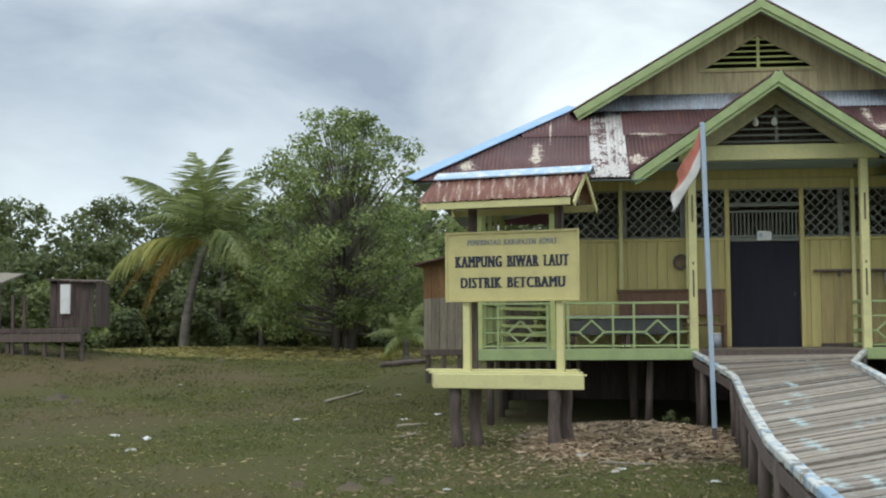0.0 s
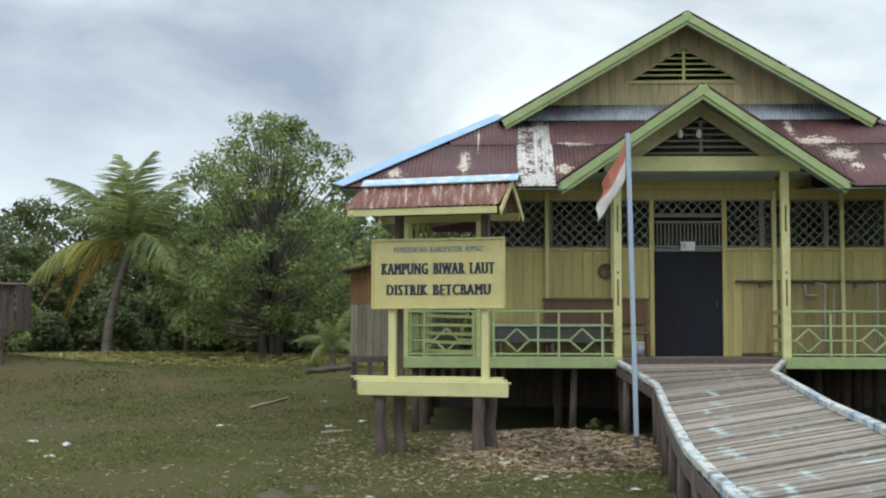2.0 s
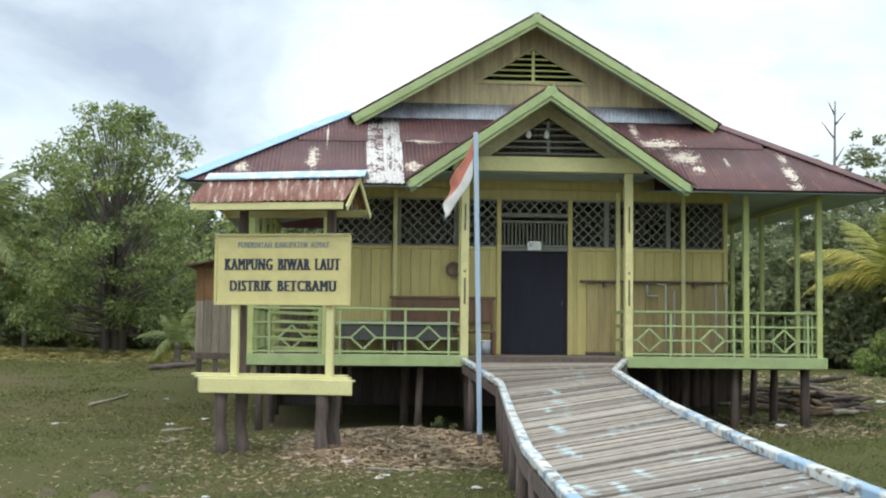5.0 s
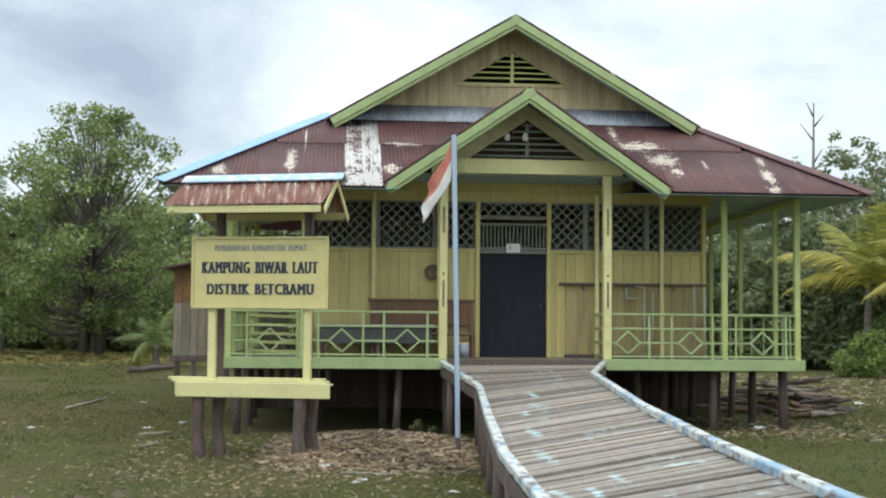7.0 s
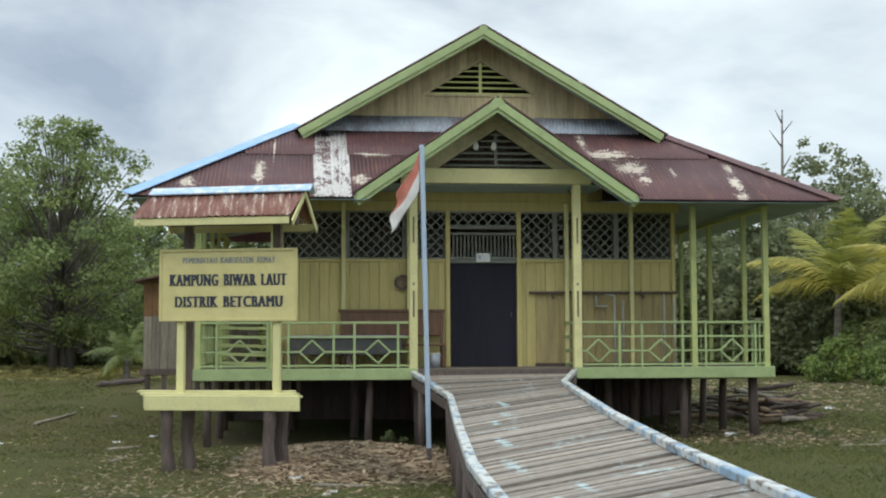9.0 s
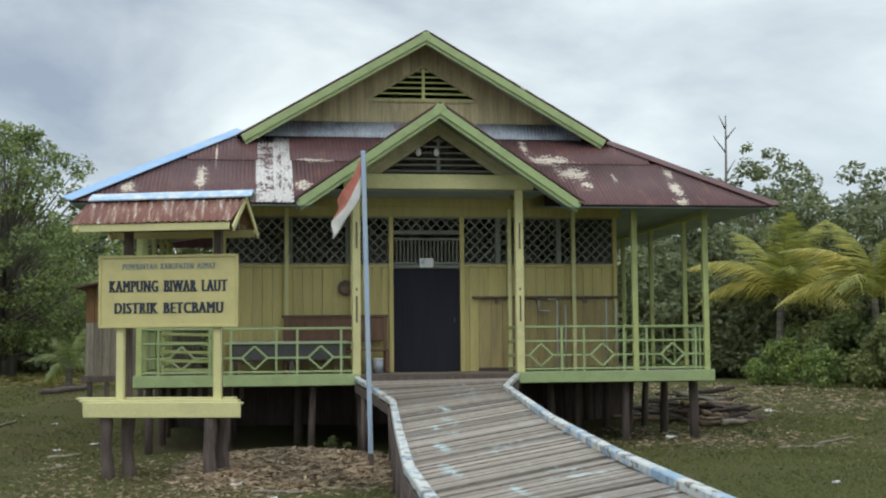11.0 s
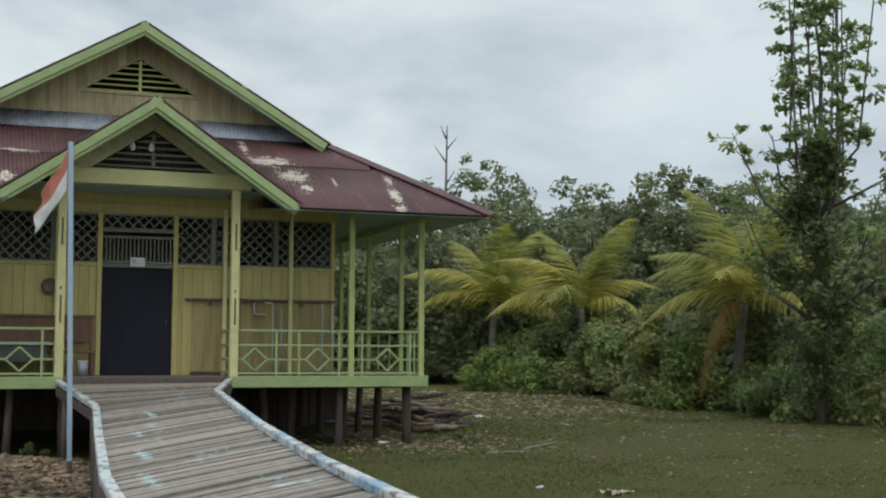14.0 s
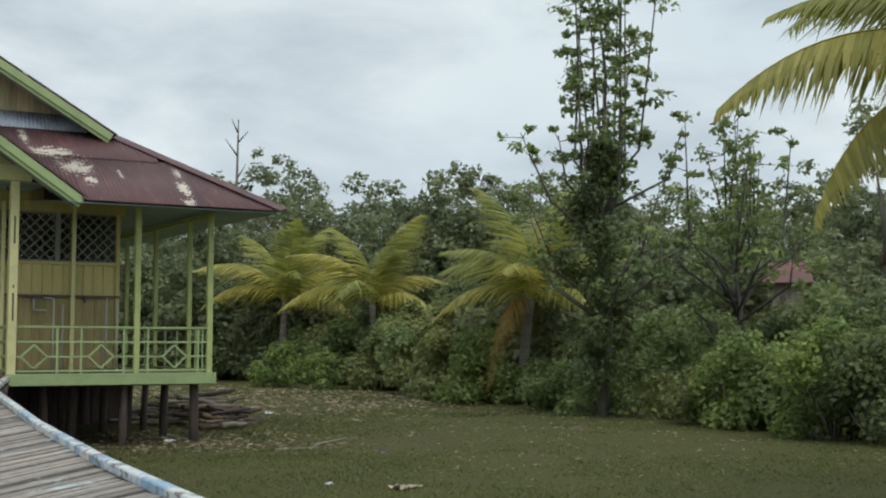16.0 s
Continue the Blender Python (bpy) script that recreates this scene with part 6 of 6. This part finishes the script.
M_LITTER = leafy("dry_leaf", (0.10, 0.066, 0.045), (0.66, 0.52, 0.40), 0.9)
litter_stuff("husk_heap", (-4.6, -0.6, -6.6, 0.4), 7500, 0.085, M_LITTER, "heap of brown dead leaves and husks before the stilts", 3, 0.32)
litter_stuff("dead_leaves", (-7.5, -0.5, -11.0, 0.5), 2600, 0.05, M_LITTER, "scattered dead leaves on the grass", 4, 0.03)
litter_stuff("shed_leaves", (2.0, 8.5, -3.0, 4.0), 1100, 0.06, M_LITTER, "brown shed leaves round the stilts", 5, 0.05)
litter_stuff("yellow_litter", (-27, -5, 17, 29), 6500, 0.17, leafy("straw_leaf", (0.20, 0.18, 0.06), (0.44, 0.39, 0.17), 0.9), "yellow dry growth under the trees", 6, 0.25)
litter_stuff("straw_bits", (4, 17, -12, 5), 700, 0.045, leafy("pale_straw", (0.28, 0.24, 0.12), (0.55, 0.48, 0.30), 0.9), "pale straw bits scattered over the lawn", 9, 0.02)
litter_stuff("straw_bits", (-16, -4, -13, 6), 800, 0.045, bpy.data.materials["pale_straw"], "pale straw bits scattered over the lawn", 10, 0.02)
litter_stuff("edge_litter", (5.0, 19, 2, 24), 2600, 0.09, M_LITTER, "brown dead leaves along the foot of the bushes", 7, 0.08)


def scrap(x, y, size, seed, material=None, label="crumpled white paper scrap on the grass"):
    rng = random.Random(seed)
    n = 5
    V = [(size * (i / n - 0.5) + rng.uniform(-0.1, 0.1) * size, size * 0.6 * (j / n - 0.5), 0.02 + size * rng.uniform(0, 0.28)) for j in range(n + 1) for i in range(n + 1)]
    F = [(j * (n + 1) + i, j * (n + 1) + i + 1, (j + 1) * (n + 1) + i + 1, (j + 1) * (n + 1) + i) for j in range(n) for i in range(n)]
    ob = new("paper_scrap", mesh_from("paper_scrap", V, F, material or M_WHITE))
    so = ob.modifiers.new("thickness", "SOLIDIFY")
    so.thickness = 0.006
    ob.matrix_basis = pose(x, y, ground_z(x, y) - 0.012, 0, 0, rng.uniform(0, 360))
    tagged(ob, label, "scrap", "litter on the lawn")


for k, (x, y, s) in enumerate([(-10.98, -2.59, 0.22), (-11.75, -2.04, 0.16), (-10.53, -4.69, 0.16), (-9.15, 1.16, 0.16), (-22.29, 32.09, 0.16), (-7.78, 6.3, 0.17), (-6.4, 2.22, 0.16), (-6.98, 1.17, 0.14), (-39.4, 63.8, 0.19), (-39.96, 60.29, 0.19), (-3.52, -5.75, 0.17), (-3.11, -7.68, 0.1), (-2.56, -5.88, 0.1), (-3.48, -5.45, 0.16), (-2.49, -5.82, 0.09), (-3.02, -7.37, 0.09), (-11.76, 7.06, 0.1), (4.31, -8.12, 0.12), (4.87, 0.33, 0.24), (9.3, 6.17, 0.3), (-5.12, -9.34, 0.1), (-1.96, -8.63, 0.12), (-0.77, -7.41, 0.05), (-13.83, 8.66, 0.09), (-8.86, 8.49, 0.09)]):
    scrap(x, y, s, 500 + k)
scrap(4.91, -9.01, 0.26, 560, surface("tan_cloth", (0.52, 0.44, 0.30), (0.40, 0.33, 0.22), 0.9, 30, 6), "crumpled tan rag on the grass")
scrap(5.16, -8.97, 0.17, 561, bpy.data.materials["tan_cloth"], "crumpled tan rag on the grass")


def grass():
    """Short blades over the lawn, thicker where the camera is near, thin on the muddy patches."""
    rng = np.random.default_rng(8)
    n = 330000
    x = rng.uniform(-22, 19, n)
    y = -15 + 34 * rng.random(n) ** 1.7
    keep = np.ones(n, bool)
    dens = np.array([noise.noise((a * 0.35, b * 0.35, 7.7)) + 0.5 * noise.noise((a * 1.6, b * 1.6, 2.2)) for a, b in zip(x, y)])
    keep = dens + rng.uniform(-0.35, 0.35, n) > -0.12
    keep &= ~((x > DECK_L) & (x < DECK_R) & (y > 0.2))
    keep &= ~((x > -4.0) & (x < -1.1) & (y > -3.9) & (y < 0.5) & (rng.random(n) < 0.85))
    x, y = x[keep], y[keep]
    z = np.array([ground_z(a, b) for a, b in zip(x, y)]) - 0.005
    n = len(x)
    h = rng.uniform(0.02, 0.06, n) * (1 + 0.5 * np.clip(dens[keep], -0.5, 0.8))
    th = rng.uniform(0, 6.28, n)
    w = rng.uniform(0.006, 0.013, n) * (1 + np.clip((y + 8) / 14, 0, 1.5))
    lean = rng.normal(0, 1.25, (n, 2)) * h[:, None]
    p = np.stack([x, y, z], 1)
    d = np.stack([np.cos(th) * w, np.sin(th) * w, 0 * w], 1)
    tip = p + np.concatenate([lean, h[:, None]], 1)
    V = np.stack([p - d, p + d, tip], 1).reshape(-1, 3)
    ob = new("grass", mesh_from("grass", V, np.arange(3 * n).reshape(-1, 3), M_GRASS))
    tagged(ob, "short green and straw-coloured grass blades", "grass", kind="stuff")


grass()


# ---- clods of mud and weeds ----
M_MUD = surface("brown_mud", (0.11, 0.085, 0.05), (0.06, 0.045, 0.03), 0.95, 14, 3, 0.4, 0.65, None, 0.6, 0.25)


def mound(x, y, r, h, seed):
    """A low lumpy clod of mud."""
    rings, n = 6, 16
    V, F = [(0, 0, h)], []
    for j in range(1, rings + 1):
        f = j / rings
        for i in range(n):
            t = 2 * math.pi * i / n
            rr = r * f * (1 + 0.35 * noise.noise((math.cos(t) * 1.4 + seed, math.sin(t) * 1.4, f)))
            z = h * (0.5 + 0.5 * math.cos(math.pi * f)) + 0.35 * h * noise.noise((rr * math.cos(t) * 6 / r, rr * math.sin(t) * 6 / r, seed)) - 0.05 * f
            V.append((rr * math.cos(t), rr * math.sin(t) * 1.6, z))
    F += [(0, 1 + i, 1 + (i + 1) % n) for i in range(n)]
    for j in range(rings - 1):
        for i in range(n):
            a, b = 1 + j * n + i, 1 + j * n + (i + 1) % n
            F.append((a, a + n, b + n, b))
    ob = new("mud_clod", mesh_from("mud_clod", V, F, M_MUD, True))
    ob.location = (x, y, ground_z(x, y) - 0.01)
    tagged(ob, "low lumpy clod of brown mud in the grass", "mud clod", "mud clods")


for k, (x, y, r, h) in enumerate([(-15.98, 5.83, 0.45, 0.14), (-15.12, 4.89, 0.25, 0.1), (-6.96, -9.0, 0.22, 0.1), (-6.27, -9.18, 0.3, 0.1), (-5.93, -8.51, 0.25, 0.08), (-29.08, 43.85, 0.5, 0.16), (-20.8, 26.73, 0.4, 0.12), (-14.93, 16.48, 0.4, 0.1), (-21.37, 16.05, 0.5, 0.12), (7.82, -3.0, 0.3, 0.06), (12.86, -2.03, 0.3, 0.08)]):
    mound(x, y, r, h, 7 + k)


def weeds(name, at, n, spread, size, label, seed):
    """A rosette of small leaves on thin stems."""
    rng = random.Random(seed)
    base = Vector((at[0], at[1], ground_z(*at)))
    ob = thing(name, base, label, "weed", "weeds")
    runs, cs = [], []
    for k in range(n):
        a = rng.uniform(0, 6.28)
        tip = base + Vector((spread * rng.random() * math.cos(a), spread * rng.random() * math.sin(a), size * rng.uniform(0.5, 1)))
        runs.append(([base + Vector((0, 0, -0.05)), base.lerp(tip, 0.5), tip], [0.008, 0.006, 0.003]))
        cs.append(tuple(tip))
    under("stemwork", tubes_mesh("stemwork", runs, M_BARK, 4, 0, seed), M_BARK, ob, Matrix())
    under("foliage", leaf_mesh("foliage", cs, [size * 0.3] * n, [26] * n, 0.04, M_LEAFDARK, seed, 0.6, 0.2), M_LEAFDARK, ob, Matrix())


weeds("weed_clump", (-1.75, -0.3), 6, 0.3, 0.3, "leafy green weed growing by the stilts", 61)
weeds("weed_clump", (6.3, -0.5), 5, 0.25, 0.2, "small green weed in the litter", 63)
